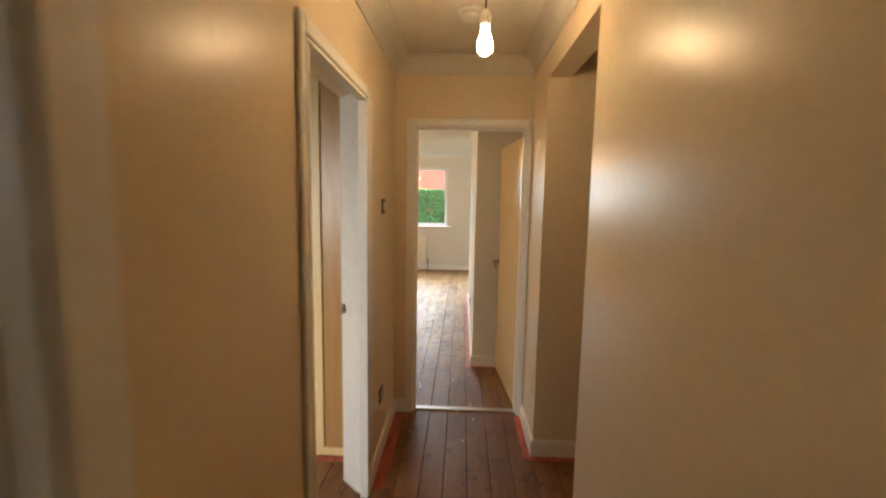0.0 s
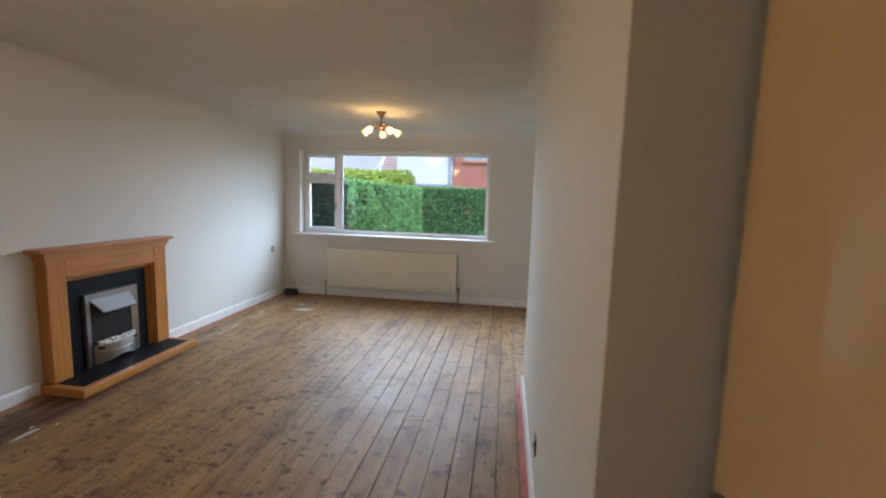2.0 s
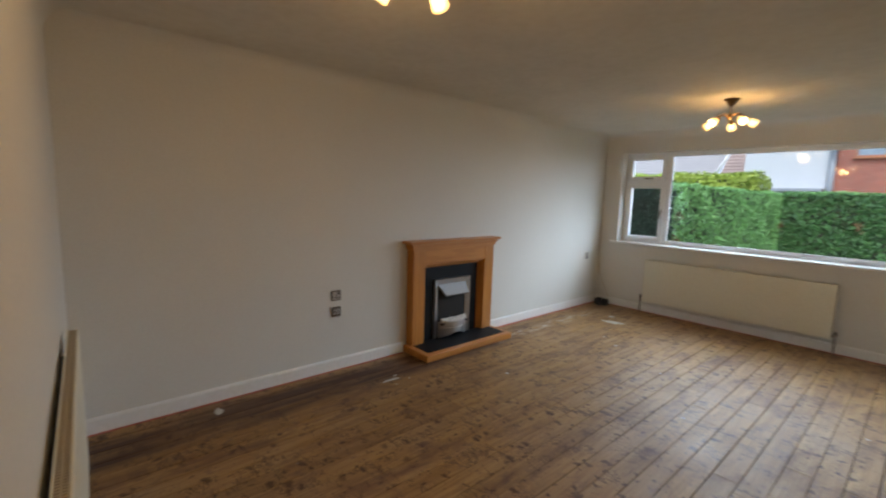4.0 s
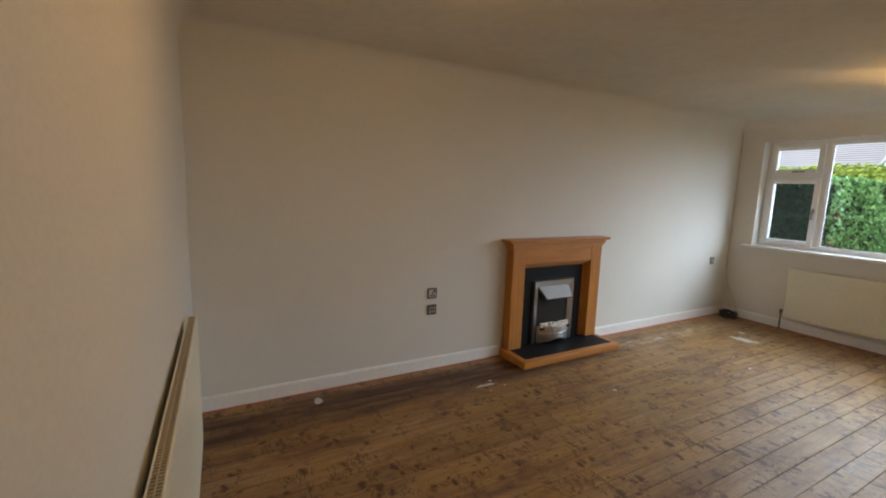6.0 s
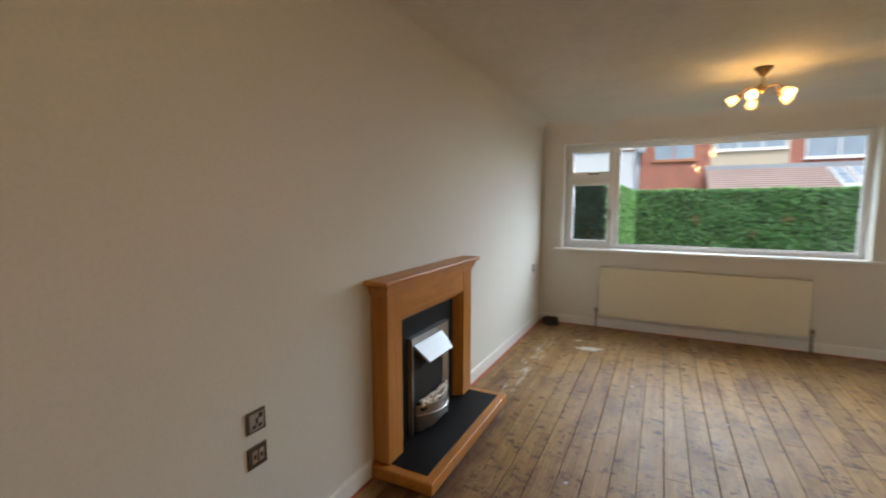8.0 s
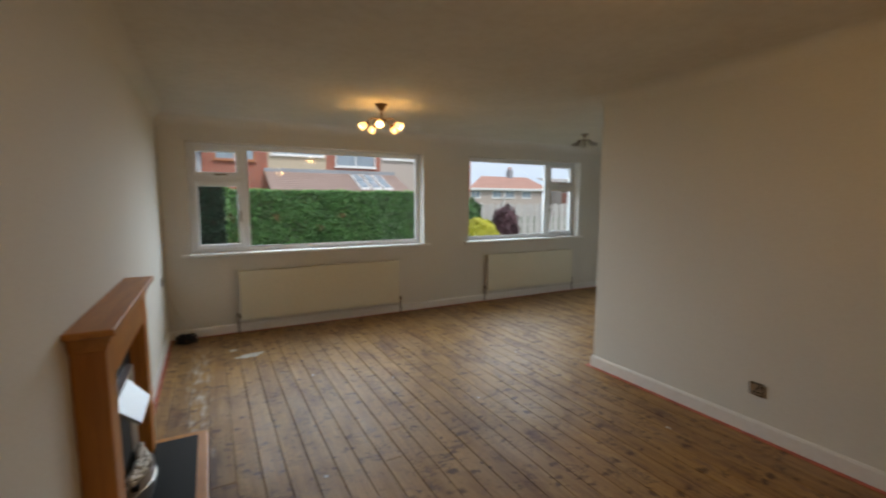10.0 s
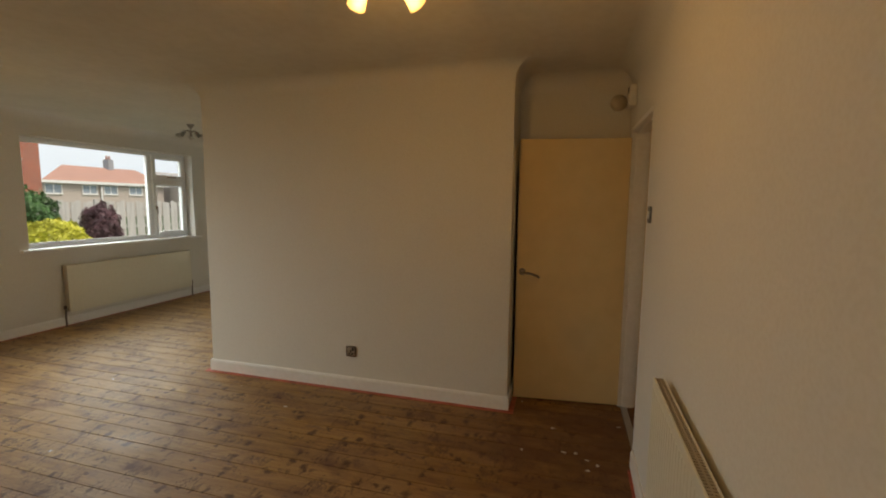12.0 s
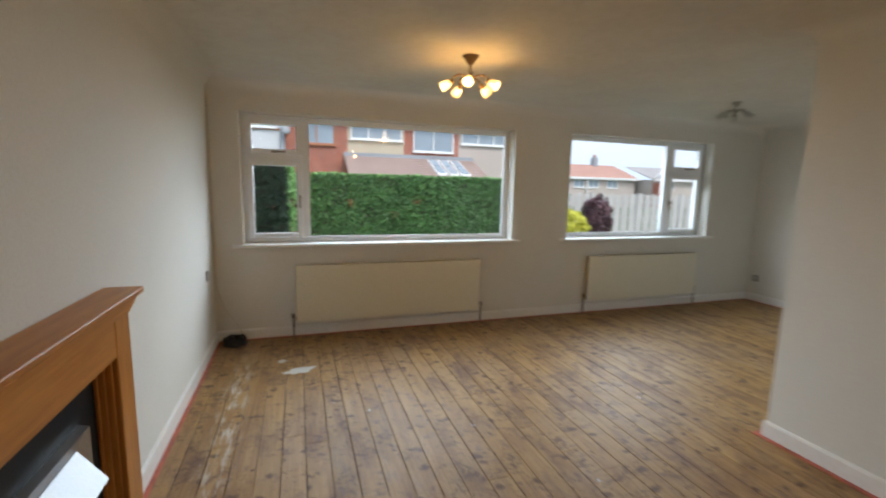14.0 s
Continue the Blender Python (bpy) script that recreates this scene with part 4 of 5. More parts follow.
spill(-2.38, 6.57, 0.13, 0.055, 1)
spill(-2.52, 6.80, 0.035, 0.03, 2)
FLECK = "small fleck of dried white paint on the boards"
spill(-2.95, 2.24, 0.045, 0.026, 10, FLECK)
spill(-2.66, 3.45, 0.016, 0.07, 11, FLECK)
rnd = random.Random(31)
for i, (x, y, dx, dy) in enumerate([(0.2, 1.9, 0.4, 0.3)] * 8 + [(0.2, 1.15, 0.25, 0.3)] * 5 + [(-1.2, 4.6, 1.2, 1.4)] * 7 + [(-2.6, 3.3, 0.15, 0.5)] * 4):
    spill(x + rnd.uniform(-dx, dx), y + rnd.uniform(-dy, dy), rnd.uniform(0.005, 0.012), rnd.uniform(0.005, 0.015), 20 + i, FLECK)

# ---------------------------------------------------------------- bedroom wardrobe through the hall doorway
wd = thing("wardrobe", pose(0, 0.75, 0), "maple-fronted fitted wardrobe with curved handles", "wardrobe")
part("carcass", boxes((-1.90, -0.36, 0.024, 0.56, 0.0, 2.30)), WARDROBE, wd)
part("plinth", boxes((-1.90, -0.36, 0.006, 0.023, 0.0, 0.05)), WARDROBE, wd)
part("side_panel", boxes((-0.495, -0.36, 0.004, 0.023, 0.05, 2.30), bev=0.002), BROWN_DOOR, wd, "darker filler panel")
HANDLE = [(0.0, -0.10), (-0.022, -0.085), (-0.030, -0.045), (-0.032, 0.0), (-0.030, 0.045), (-0.022, 0.085), (0.0, 0.10)]
for i in range(3):
    x1 = -0.503 - 0.262 * i
    dr = part("wardrobe_door", boxes((x1 - 0.256, x1, 0.0, 0.022, 0.055, 2.295), bev=0.003), WARDROBE, wd)
    if i == 0:
        hx = x1 - 0.248
        part("handle", tube([(hx, a, 0.885 + b) for a, b in HANDLE], 0.0055, 8), NICKEL, dr, "curved grey bar handle")
for i in range(4):
    x1 = -0.503 - 0.262 * 3
    dr = part("drawer", boxes((x1 - 0.60, x1, 0.0, 0.022, 0.06 + 0.2 * i, 0.255 + 0.2 * i), bev=0.004), WARDROBE, wd)
    part("handle", tube([(x1 - 0.36, 0.0, 0.19 + 0.2 * i), (x1 - 0.34, -0.025, 0.19 + 0.2 * i), (x1 - 0.22, -0.025, 0.19 + 0.2 * i), (x1 - 0.20, 0.0, 0.19 + 0.2 * i)], 0.006, 8), NICKEL, dr)
part("wardrobe_door", boxes((x1 - 0.60, x1, 0.0, 0.022, 0.87, 2.295), bev=0.003), WARDROBE, wd)
p = window_back = thing("window_3", pose(0, 0, 0), "white bedroom window", "window")
p["kind"] = "structure"
part("window_frame", boxes((-2.7, -2.64, HALL_BACK - 0.09, HALL_BACK - 0.03, 0.95, 2.1), (-1.16, -1.1, HALL_BACK - 0.09, HALL_BACK - 0.03, 0.95, 2.1), (-2.64, -1.16, HALL_BACK - 0.09, HALL_BACK - 0.03, 2.04, 2.1), (-2.64, -1.16, HALL_BACK - 0.09, HALL_BACK - 0.03, 0.95, 1.01), bev=0.005), UPVC, p)
q = part("pane", boxes((-2.645, -1.155, HALL_BACK - 0.065, HALL_BACK - 0.059, 1.005, 2.045)), GLASS, p)
q.visible_shadow = False

# ---------------------------------------------------------------- outside
GRASS = paint("lawn", (0.06, 0.10, 0.03), 0.9, 0.3, 30, 0.6, blotch=0.6)
solid("ground", boxes((-400, 400, -400, 400, -0.6, -0.35)), GRASS, "mown green lawn and verge", "ground")


def leaf_mat(name, dark, light, transl=0.25):
    m, t, b = material(name)
    g = t.nodes.new("ShaderNodeNewGeometry")
    col = ramp(t, g.outputs["Random Per Island"], [(0.0, dark), (1.0, light)])
    v = noise_tex(t, coords(t), 2.2, 3)
    col = mix(t, 0.8, col, ramp(t, v, [(0.3, (0.6, 0.62, 0.6)), (0.7, (1.1, 1.1, 1.0))]), 'MULTIPLY')
    t.links.new(col, b.inputs["Base Color"])
    b.inputs["Roughness"].default_value = 0.6
    return m


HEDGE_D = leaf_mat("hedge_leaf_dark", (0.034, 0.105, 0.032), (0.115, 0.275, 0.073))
# the same hedge leaf, darkened as if in shade (K) and lightened as if lit (L)
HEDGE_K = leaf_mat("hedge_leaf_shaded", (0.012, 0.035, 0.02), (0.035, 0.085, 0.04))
HEDGE_L = leaf_mat("hedge_leaf_lit", (0.17, 0.38, 0.10), (0.31, 0.57, 0.20))
HEDGE_Y = leaf_mat("hedge_leaf_yellow", (0.30, 0.42, 0.05), (0.50, 0.58, 0.10))
YELLOW = leaf_mat("golden_leaf", (0.50, 0.48, 0.03), (0.78, 0.74, 0.10))
PURPLE = leaf_mat("purple_leaf", (0.06, 0.02, 0.035), (0.17, 0.07, 0.09))
GREEN = leaf_mat("shrub_leaf", (0.03, 0.10, 0.025), (0.08, 0.20, 0.05))
SOIL = paint("dark_twigs", (0.03, 0.028, 0.018), 0.95, 0.3, 20, 0.5)
TWIG = leaf_mat("rusty_twig", (0.20, 0.07, 0.04), (0.34, 0.13, 0.08))


def leaves(pts, normals, size, rng):
    """Small pointed leaves, two triangles each, at pts, facing roughly along normals."""
    n = len(pts)
    nrm = normals + rng.normal(0, 0.55, (n, 3))
    nrm /= np.linalg.norm(nrm, axis=1)[:, None]
    u = np.cross(nrm, rng.normal(0, 1, (n, 3)))
    u /= np.linalg.norm(u, axis=1)[:, None]
    w = np.cross(nrm, u)
    s = size * rng.uniform(0.6, 1.4, n)[:, None]
    v = np.stack([pts - u * s, pts + w * s * 0.42, pts + u * s, pts - w * s * 0.42], 1).reshape(-1, 3)
    f = np.arange(4 * n).reshape(-1, 4)
    return v, f


def leaf_part(name, v, f, mat, parent, label=""):
    me = bpy.data.meshes.new(name)
    me.from_pydata(v.tolist(), [], f.tolist())
    me.materials.append(mat)
    ob = new(name, me)
    ob.parent = parent
    tagged(ob, label, "", "", "stuff")
    return ob


def face_points(rng, n, o, a, b, nrm, rough):
    """Points spread over the rectangle o + s a + t b, pushed in and out along its normal."""
    st = rng.uniform(0, 1, (n, 2))
    p = np.array(o) + st[:, :1] * np.array(a) + st[:, 1:] * np.array(b)
    wave = 0.5 * np.sin(p @ np.array([3.1, 2.3, 4.7])) + 0.5 * np.sin(p @ np.array([-5.3, 4.1, 2.9]) + 1.3)
    p = p + np.array(nrm) * (rough * (0.6 * wave + rng.uniform(-0.7, 0.7, n)))[:, None]
    return p, np.tile(np.array(nrm, float), (n, 1))


def hedge(label, faces, core, seed, size, twigs=()):
    rng = np.random.default_rng(seed)
    top = thing("hedge", pose(0, 0, 0), label, "hedge")
    part("core", boxes(core), SOIL, top)
    for mat, nm, dens, o, a, b, nrm, rough in faces:
        n = int(dens * np.linalg.norm(a) * np.linalg.norm(b))
        v, f = leaves(*face_points(rng, n, o, a, b, nrm, rough), size, rng)
        leaf_part(nm, v, f, mat, top)
    for x, y, z, r, dx, dy in twigs:
        n = 34
        p = rng.normal(0, r * 0.5, (n, 3)) + np.array([x, y, z])
        p = p + np.array([dx, dy, 0.0])
        v, f = leaves(p, np.tile(np.array([dx, dy, 0.0]) * 10, (n, 1)), size * 0.8, rng)
        leaf_part("bare_patch", v, f, TWIG, top, "bare rusty patch of twigs")
    return top


AX, AY0, AY1, BY = -2.47, 8.32, 15.05, 15.05
# daylight on side and top, shade on the end: both put into leaf colour
hedge("clipped conifer hedge beside the house, lit side and shaded end coloured in", [
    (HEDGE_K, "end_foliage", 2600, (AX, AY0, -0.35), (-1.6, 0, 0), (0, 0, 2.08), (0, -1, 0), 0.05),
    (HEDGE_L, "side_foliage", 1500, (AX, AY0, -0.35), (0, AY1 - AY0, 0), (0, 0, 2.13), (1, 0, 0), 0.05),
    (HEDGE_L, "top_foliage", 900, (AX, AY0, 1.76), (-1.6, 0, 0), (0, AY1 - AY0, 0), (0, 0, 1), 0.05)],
    (AX - 1.58, AX - 0.03, AY0 + 0.03, AY1, -0.36, 1.74), 3, 0.030,
    [(AX, AY0 + 0.15, 1.28, 0.10, 0.03, -0.03), (AX, AY0 + 0.12, 0.95, 0.08, 0.02, -0.05)])
# skylight on the top is coloured in with leaves brighter than the front
hedge("long clipped dark green hedge across the garden, lit top coloured in", [
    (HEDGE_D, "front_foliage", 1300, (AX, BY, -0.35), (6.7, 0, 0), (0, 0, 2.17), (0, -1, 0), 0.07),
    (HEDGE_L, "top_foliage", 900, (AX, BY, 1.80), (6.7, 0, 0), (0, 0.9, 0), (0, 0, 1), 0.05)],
    (AX - 0.5, AX + 6.7, BY + 0.05, BY + 0.9, -0.36, 1.78), 5, 0.042,
    [(-1.0, BY, 1.05, 0.10, 0, -0.05), (0.2, BY, 0.75, 0.14, 0, -0.05), (0.9, BY, 1.1, 0.10, 0, -0.05), (AX + 0.03, BY, 1.0, 0.10, 0.02, -0.04)])
hedge("tall yellow-green hedge behind the clipped one", [
    (HEDGE_Y, "front_foliage", 900, (-9.0, 16.6, 0.8), (5.6, 0, 0), (0, 0, 1.55), (0, -1, 0), 0.16),
    (HEDGE_Y, "side_foliage", 900, (-3.4, 16.6, 0.8), (0, 1, 0), (0, 0, 1.5), (1, 0, 0), 0.16),
    (HEDGE_Y, "top_foliage", 700, (-9.0, 16.6, 2.34), (5.6, 0, 0), (0, 1.0, 0), (0, 0, 1), 0.12)],
    (-9.0, -3.5, 16.7, 17.5, -0.36, 2.25), 7, 0.06)


def shrub(label, x, y, zc, rx, rz, mat, seed, n, size):
    rng = np.random.default_rng(seed)
    top = thing("shrub", pose(x, y, -0.35), label, "shrub", "garden shrubs")
    bm = bmesh.new()
    for k in range(6):
        a = 2 * math.pi * k / 6
        tube([(0, 0, 0), (0.12 * math.cos(a), 0.12 * math.sin(a), 0.3), (0.6 * rx * math.cos(a), 0.6 * rx * math.sin(a), zc + 0.35)], 0.012, 5, bm)
    part("stems", bm, SOIL, top)
    d = rng.normal(0, 1, (n, 3))
    d /= np.linalg.norm(d, axis=1)[:, None]
    lump = 1 + 0.10 * np.sin(d @ np.array([5.0, 3.0, 4.0]) + seed) + 0.07 * np.sin(d @ np.array([-7.0, 8.0, 9.0]))
    r = rng.uniform(0.45, 1.0, n) ** 0.45 * lump
    p = d * r[:, None] * np.array([rx, rx, rz]) + np.array([0, 0, zc + 0.35])
    v, f = leaves(p, d, size, rng)
    leaf_part("crown", v, f, mat, top)


shrub("round golden yellow shrub", 4.20, 12.6, 0.62, 0.55, 0.42, YELLOW, 1, 5000, 0.045)
shrub("rounded shrub with dark purple leaves", 5.85, 13.5, 0.66, 0.44, 0.72, PURPLE, 2, 5000, 0.05)
shrub("loose green shrub against the fence", 4.55, 14.3, 1.0, 0.75, 0.72, GREEN, 3, 5000, 0.06)

# fence of upright boards
FENCE = wood("grey_fence_wood", (0.42, 0.405, 0.40), (0.57, 0.55, 0.54), 2, 0.8, scale=0.5)
fence = thing("fence", pose(0, 15.6, -0.35), "weathered grey upright-board garden fence", "fence")
fb = mesh_of(boxes((-0.071, 0.071, -0.01, 0.01, 0.0, 1.76), bev=0.004), "fence_board", FENCE)
for i in range(64):
    b = new("board", fb)
    b.parent = fence
    b.location = (5.3 + 0.165 * i, (0.025 if i % 2 else -0.012), 0.03 * math.sin(i * 2.3))
for z in (0.35, 0.95, 1.5):
    part("rail", boxes((5.2, 15.9, 0.036, 0.075, z - 0.04, z + 0.04)), FENCE, fence)
for i in range(6):
    part("post", boxes((5.3 + 2.0 * i, 5.4 + 2.0 * i, 0.076, 0.17, 0.0, 1.82), bev=0.004), FENCE, fence)


# houses
def brick_mat():
    m, t, b = material("red_brick")
    br = t.nodes.new("ShaderNodeTexBrick")
    br.inputs["Color1"].default_value = (0.42, 0.11, 0.06, 1)
    br.inputs["Color2"].default_value = (0.32, 0.08, 0.05, 1)
    br.inputs["Mortar"].default_value = (0.42, 0.33, 0.28, 1)
    br.inputs["Scale"].default_value = 1.0
    br.inputs["Brick Width"].default_value, br.inputs["Row Height"].default_value = 0.225, 0.075
    br.inputs["Mortar Size"].default_value = 0.008
    s = t.nodes.new("ShaderNodeSeparateXYZ")
    c = t.nodes.new("ShaderNodeCombineXYZ")
    t.links.new(t.nodes.new("ShaderNodeNewGeometry").outputs["Position"], s.inputs[0])
    ad = t.nodes.new("ShaderNodeMath")
    t.links.new(s.outputs[0], ad.inputs[0])
    t.links.new(s.outputs[1], ad.inputs[1])
    t.links.new(ad.outputs[0], c.inputs[0])
    t.links.new(s.outputs[2], c.inputs[1])
    t.links.new(c.outputs[0], br.inputs["Vector"])
    n = noise_tex(t, coords(t), 1.5, 4)
    t.links.new(mix(t, 0.7, br.outputs["Color"], ramp(t, n, [(0.3, (0.75, 0.75, 0.75)), (0.7, (1.1, 1.05, 1.0))]), 'MULTIPLY'), b.inputs["Base Color"])
    b.inputs["Roughness"].default_value = 0.85
    return m


BRICK = brick_mat()
RENDERW = paint("white_boarding", (0.60, 0.61, 0.63), 0.6, 0.05, 20, 0.2)
PANEL = paint("beige_panel", (0.52, 0.44, 0.33), 0.7, 0.06, 25, 0.2)
DASH = paint("pebbledash", (0.50, 0.43, 0.39), 0.9, 0.08, 90, 0.6)
TILE = paint("brown_roof_tile", (0.34, 0.25, 0.22), 0.8, 0.15, 14, 0.4, blotch=0.9)
TILE_R = paint("orange_roof_tile", (0.44, 0.25, 0.20), 0.8, 0.12, 14, 0.4, blotch=0.9)
TILE_G = paint("grey_roof_tile", (0.36, 0.34, 0.34), 0.8, 0.12, 14, 0.4, blotch=0.9)
FARGLASS = paint("far_window_glass", (0.28, 0.34, 0.40), 0.08, 0.2, 2, 0.0)
TRIM = paint("white_trim", (0.78, 0.78, 0.78), 0.5, 0.03, 20, 0.05)
ORANGE = paint("orange_timber_trim", (0.42, 0.17, 0.08), 0.5, 0.1, 20, 0.1)
GREYM = paint("lead_grey", (0.30, 0.32, 0.35), 0.5, 0.1, 20, 0.1)


def far_window(parent, x0, x1, y, z0, z1, lights, trim=None):
    """A far window facing -y: frame, glass set back, mullions."""
    k = 0.07
    w = part("window", boxes((x0, x1, y - 0.06, y - 0.03, z0, z0 + k), (x0, x1, y - 0.06, y - 0.03, z1 - k, z1), (x0, x0 + k, y - 0.06, y - 0.03, z0 + k, z1 - k), (x1 - k, x1, y - 0.06, y - 0.03, z0 + k, z1 - k)), trim or TRIM, parent)
    for i in range(lights):
        a, b = x0 + k + (x1 - x0 - 2 * k) * i / lights, x0 + k + (x1 - x0 - 2 * k) * (i + 1) / lights
        part("pane", boxes((a + 0.03, b - 0.03, y - 0.028, y - 0.02, z0 + k, z1 - k)), FARGLASS, w)
        if i:
            part("mullion", boxes((a - 0.03, a + 0.03, y - 0.055, y - 0.025, z0 + k, z1 - k)), trim or TRIM, w)
    part("sill", boxes((x0 - 0.05, x1 + 0.05, y - 0.12, y - 0.001, z0 - 0.06, z0 - 0.001)), trim or TRIM, w)


def tiled_slope(x0, x1, y0, z0, y1, z1, course=0.3):
    """A roof slope of overlapping courses that rises from (y0, z0) to (y1, z1)."""
    bm = bmesh.new()
    n = max(2, int(math.hypot(y1 - y0, z1 - z0) / course))
    for i in range(n):
        a, b = i / n, (i + 1) / n
        ya, za, yb, zb = y0 + (y1 - y0) * a, z0 + (z1 - z0) * a, y0 + (y1 - y0) * b, z0 + (z1 - z0) * b
        vs = [bm.verts.new(p) for p in ((x0, ya, za + 0.05), (x1, ya, za + 0.05), (x1, yb, zb + 0.01), (x0, yb, zb + 0.01), (x0, ya, za - 0.06), (x1, ya, za - 0.06), (x1, yb, zb - 0.06), (x0, yb, zb - 0.06))]
        for q in ((0, 1, 2, 3), (7, 6, 5, 4), (0, 4, 5, 1), (2, 6, 7, 3), (0, 3, 7, 4), (1, 5, 6, 2)):
            bm.faces.new([vs[j] for j in q])
    return bm


HY = 26.0
G = -0.35


def terrace(label, x0, x1, wallmat, z_wall=4.85, y=HY):
    h = thing("house", pose(0, 0, 0), label, "house", "terraced houses")
    part("wall", boxes((x0, x1, y, y + 8, G, z_wall)), wallmat, h)
    part("fascia", boxes((x0, x1, y - 0.35, y - 0.31, z_wall - 0.05, z_wall + 0.14)), TRIM, h, "white eaves board")
    part("roof", tiled_slope(x0, x1, y - 0.34, z_wall + 0.1, y + 4, z_wall + 2.1), TILE, h)
    part("back_roof", boxes((x0, x1, y + 4, y + 8.3, z_wall, z_wall + 2.0)), TILE, h)
    return h


h = terrace("two-storey house with white boarding under a window strip", -6.15, -3.12, RENDERW)
part("band", boxes((-6.15, -3.12, HY - 0.03, HY - 0.001, 4.08, 4.18)), ORANGE, h, "orange timber band")
far_window(h, -6.0, -3.3, HY - 0.002, 4.2, 4.78, 3)
part("porch_roof", boxes((-5.0, -3.15, HY - 0.8, HY - 0.001, 2.1, 2.22)), GREYM, h)
h = terrace("red brick house with a wide upper window", -3.12, 0.10, BRICK)
part("downpipe", tube([(-3.0, HY - 0.1, G), (-3.0, HY - 0.1, 4.8)], 0.12, 8), GREYM, h, "dark downpipe")
far_window(h, -2.35, -0.50, HY, 3.52, 4.72, 2, ORANGE)
part("dish", revolve([(0.22, 0.0), (0.18, 0.04), (0.08, 0.07), (0.01, 0.075)], 20, Matrix.Translation((-2.85, HY - 0.45, 4.05)) @ Matrix.Rotation(radians(80), 4, 'X')), GREYM, h, "grey satellite dish")
part("dish_arm", tube([(-2.85, HY - 0.33, 4.0), (-2.85, HY, 3.8)], 0.03, 6), GREYM, h)
h = terrace("house with a beige panel and a window strip", 0.10, 3.05, PANEL)
far_window(h, 0.25, 2.95, HY, 3.88, 4.72, 3)
h = terrace("brick-piered house with a large upper window", 3.05, 6.15, BRICK)
far_window(h, 3.55, 5.85, HY, 3.40, 4.70, 2)
h = terrace("house with a pale beige wall and a window strip", 6.15, 10.2, DASH)
far_window(h, 6.3, 9.3, HY, 3.92, 4.65, 3)
h = terrace("red brick end house", 10.2, 12.3, BRICK, 5.6)
far_window(h, 10.6, 11.5, HY, 3.3, 4.6, 1)
lt = thing("lean_to", pose(0, 0, 0), "brown tiled lean-to roof with three skylights", "lean-to")
part("wall", boxes((-0.02, 6.9, HY - 2.6, HY - 0.01, G, 1.85)), BRICK, lt)
part("roof", tiled_slope(-0.1, 7.0, HY - 2.9, 1.85, HY - 0.05, 3.02, 0.24), TILE, lt, "brown roof tiles")
part("flashing", boxes((-0.1, 7.0, HY - 0.12, HY - 0.005, 3.0, 3.2)), GREYM, lt, "grey lead flashing")
for i in range(3):
    x = 4.25 + 0.62 * i
    sl = tiled_slope(x, x + 0.5, HY - 2.4, 2.13, HY - 0.4, 2.96, 3.0)
    k = part("skylight", sl, TRIM, lt, "white-framed skylight")
    sg = tiled_slope(x + 0.08, x + 0.42, HY - 2.3, 2.20, HY - 0.5, 2.95, 3.0)
    sg.transform(Matrix.Translation((0, 0, 0.02)))
    part("pane", sg, FARGLASS, k)
# houses further off
h = thing("house", pose(0, 0, 0), "brown-roofed house with a white verge", "house")
part("wall", boxes((-14.5, -6.4, 29, 36, G, 3.0)), BRICK, h)
part("roof", tiled_slope(-14.7, -8.4, 28.8, 2.9, 32.5, 4.6), TILE_G, h, "grey roof tiles")
part("side_roof", tiled_slope(-8.0, -6.3, 28.4, 2.7, 32.0, 5.6), TILE, h, "dark red roof tiles")
part("verge", tube([(-8.2, 28.2, 2.7), (-7.4, 28.3, 4.2)], 0.09, 6), TRIM, h, "white verge board")
part("corner_board", boxes((-6.45, -6.2, 28.0, 28.9, G, 5.0)), TRIM, h)


def far_row(label, x0, x1, y, eaves, ridge, roofmat, wins, hip=0.0):
    h = thing("house", pose(0, 0, 0), label, "house")
    part("wall", boxes((x0, x1, y, y + 9, G, eaves)), DASH, h)
    slope = tiled_slope(x0 - 0.3, x1 + 0.3, y - 0.4, eaves, y + 4.5, ridge, 0.5)
    for v in slope.verts:
        if v.co.x < (x0 + x1) / 2:
            v.co.x += hip * max(0.0, (v.co.y - y + 0.4) / 4.9)
    part("roof", slope, roofmat, h)
    part("fascia", boxes((x0 - 0.3, x1 + 0.3, y - 0.44, y - 0.4, eaves - 0.15, eaves + 0.1)), TRIM, h)
    for a, b in wins:
        far_window(h, a, b, y, eaves - 1.1, eaves - 0.2, 2)
    return h


h = far_row("long pale house row with an orange tiled hipped roof", 24.6, 36.6, 46, 3.02, 4.85, TILE_R, ((24.8, 26.2), (27.9, 29.3), (29.9, 31.3), (32.5, 34.0)), 5.0)
c = part("chimney", boxes((33.4, 34.0, 49.8, 50.6, 4.4, 5.75), bev=0.03), GREYM, h, "grey chimney stack")
for a in (33.55, 33.85):
    part("pot", revolve([(0.12, 0.0), (0.09, 0.4)], 12, Matrix.Translation((a, 50.2, 5.75))), TILE_R, c)
part("downpipe", tube([(29.6, 45.85, 0), (29.6, 45.85, 3.0)], 0.08, 6), TRIM, h, "white downpipe")
h = far_row("pale house with a grey roof beyond the fence", 37.4, 50, 44, 3.0, 4.7, TILE_G, ((39.0, 40.6), (44.0, 46.0)))
part("verge", tube([(37.0, 43.5, 3.0), (39.2, 43.5, 4.75)], 0.1, 6), TRIM, h, "white verge board")
part("bay", boxes((37.4, 38.8, 43.0, 44.0, G, 2.6)), BRICK, h, "brick outshut")
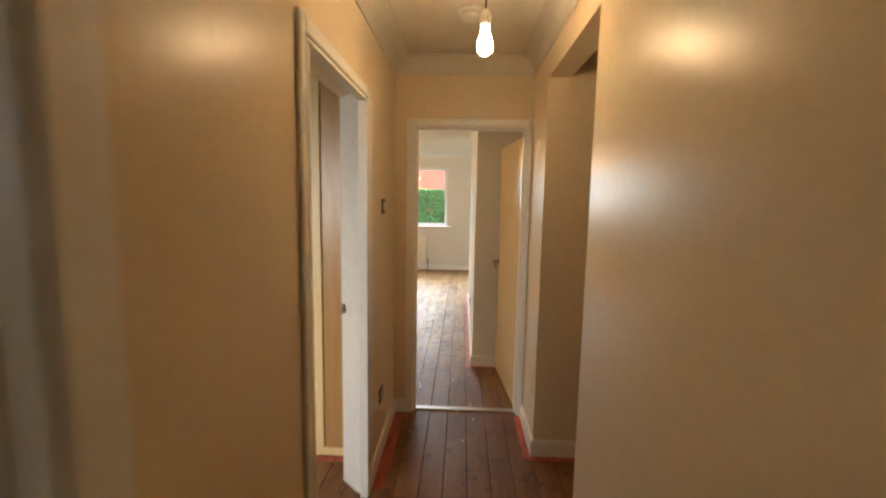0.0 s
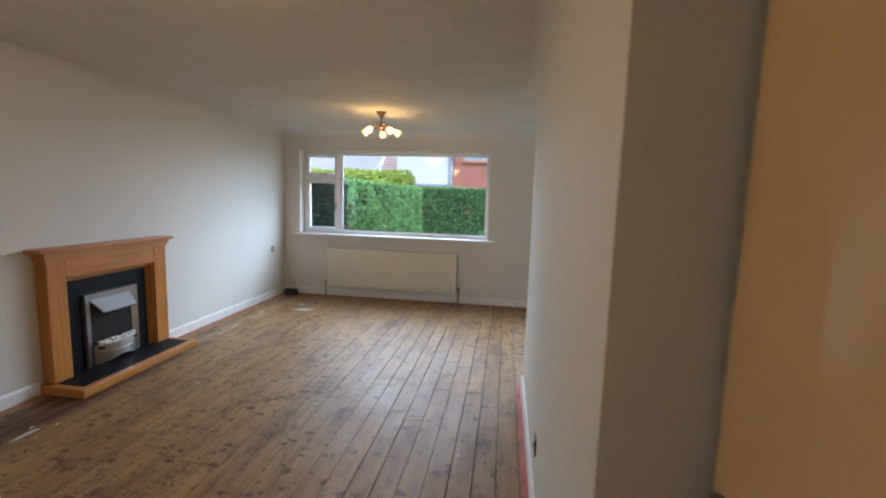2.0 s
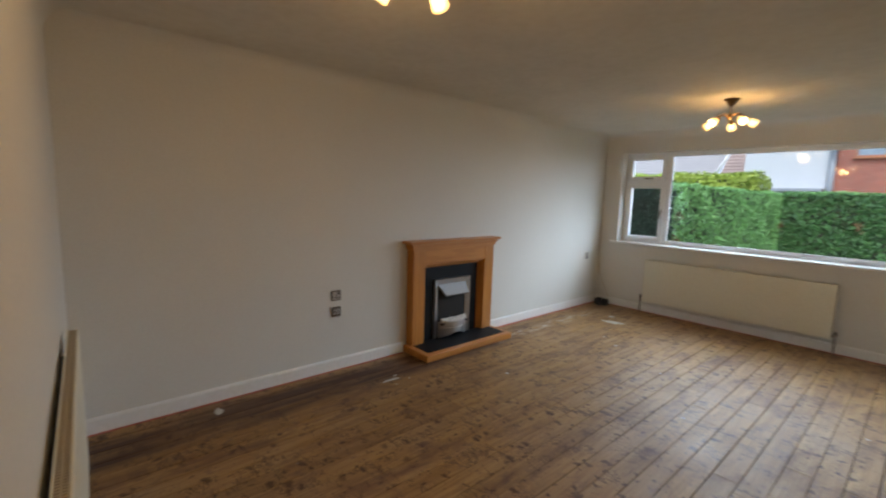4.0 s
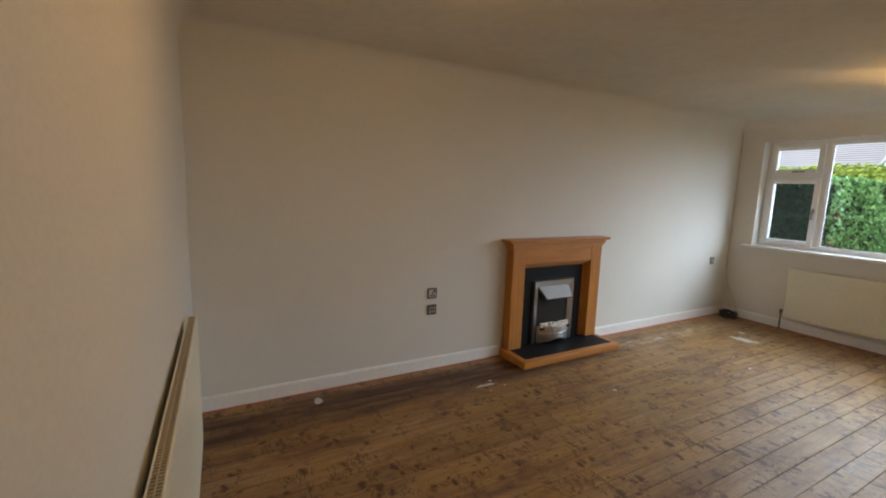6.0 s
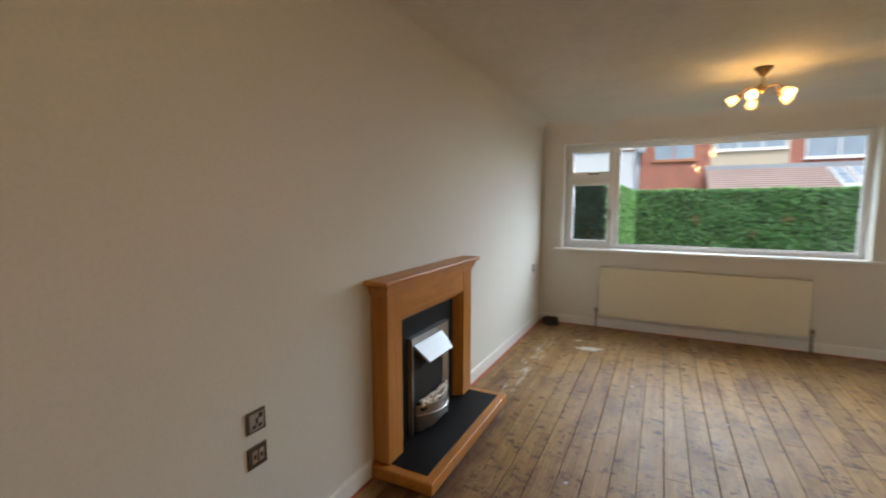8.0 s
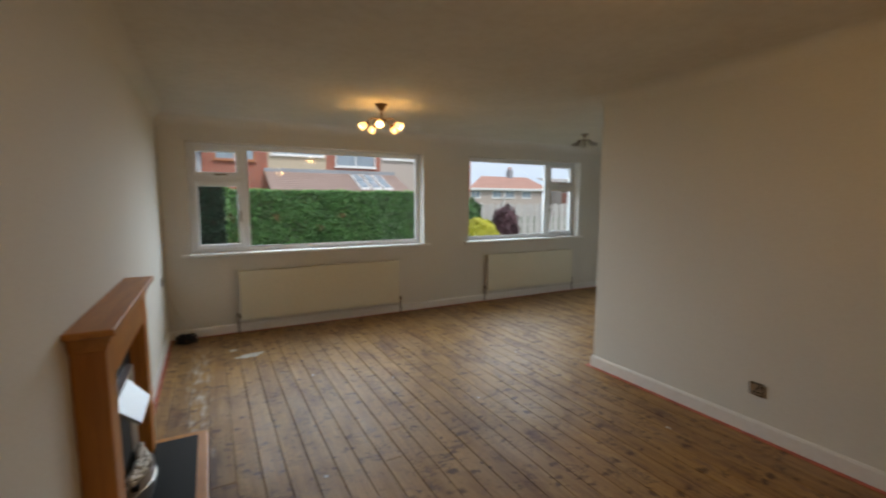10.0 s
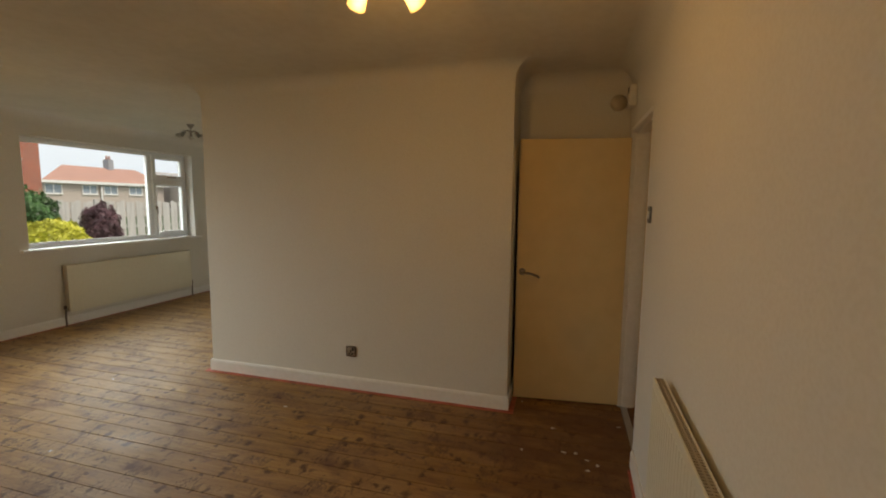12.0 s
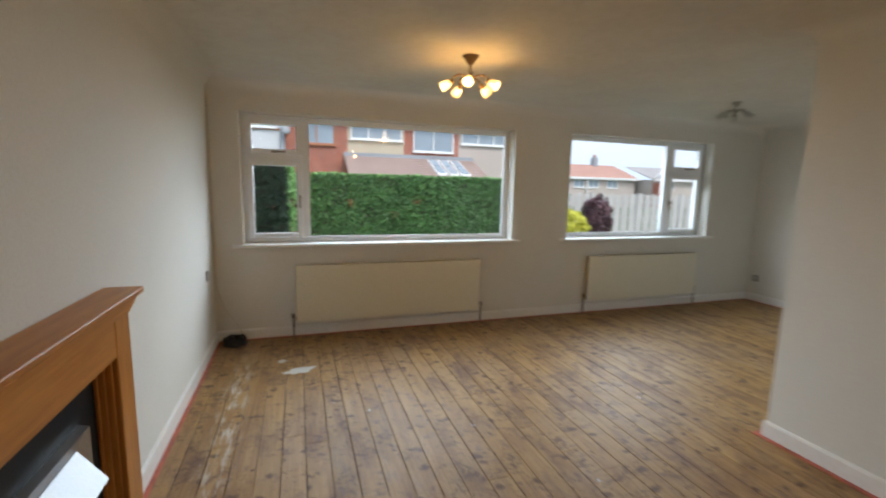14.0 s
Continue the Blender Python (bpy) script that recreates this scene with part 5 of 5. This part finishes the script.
h = far_row("distant house with a dark tiled roof", 30.0, 40.0, 80, 4.0, 6.4, TILE, ((32, 34),))

# ---------------------------------------------------------------- floorboards
sub = solid("floor", boxes((WEST, EAST, HALL_BACK, NORTH, -0.3, -0.022)), DARK, "bare worn pine floorboards with paint flecks", "floor")
BW = 0.128
rnd = random.Random(21)
PLANKS = {}


def plank(x0, x1, y0, y1):
    key = (round(x1 - x0, 4), round(y1 - y0, 3))
    if key not in PLANKS:
        w, l = x1 - x0, y1 - y0
        bm = bmesh.new()
        e = 0.0014
        lo = [(-w / 2, -l / 2), (w / 2, -l / 2), (w / 2, l / 2), (-w / 2, l / 2)]
        rings = [[bm.verts.new((a - math.copysign(o, a), b - math.copysign(o, b), z)) for a, b in lo] for o, z in ((0.0, -0.022), (0.0, -e), (e, 0.0))]
        for p, q in zip(rings, rings[1:]):
            for i in range(4):
                bm.faces.new((p[i], p[(i + 1) % 4], q[(i + 1) % 4], q[i]))
        bm.faces.new(rings[2])
        PLANKS[key] = mesh_of(bm, "plank", BOARDS)
    ob = new("plank", PLANKS[key])
    ob.parent = sub
    ob.location = ((x0 + x1) / 2, (y0 + y1) / 2, -rnd.random() * 0.0012)


def run(x0, x1, y0, y1):
    """One row of boards from y0 to y1, butted at random places."""
    g = rnd.choice((0.0010, 0.0013, 0.0016, 0.0019, 0.0026))
    y = y0
    first = rnd.uniform(1.2, 4.2)
    while y < y1 - 0.01:
        l = round(first if y == y0 else rnd.uniform(2.6, 4.4), 1)
        e = y + l
        if e > y1 - 0.5:
            e = y1
        plank(x0 + g, x1 - g, y + 0.001, e - 0.001)
        y = e


n = int((EAST - WEST) / BW) + 1
for i in range(n):
    x0, x1 = WEST + i * BW, min(EAST, WEST + (i + 1) * BW)
    if x1 - x0 < 0.02:
        continue
    if x0 < PX:
        run(x0, x1, 1.40, NORTH)
    else:
        run(x0, x1, PY1 - 0.02, NORTH)
        if x0 < RECESS:
            run(x0, min(x1, RECESS), 1.40, PY0 + 0.02)
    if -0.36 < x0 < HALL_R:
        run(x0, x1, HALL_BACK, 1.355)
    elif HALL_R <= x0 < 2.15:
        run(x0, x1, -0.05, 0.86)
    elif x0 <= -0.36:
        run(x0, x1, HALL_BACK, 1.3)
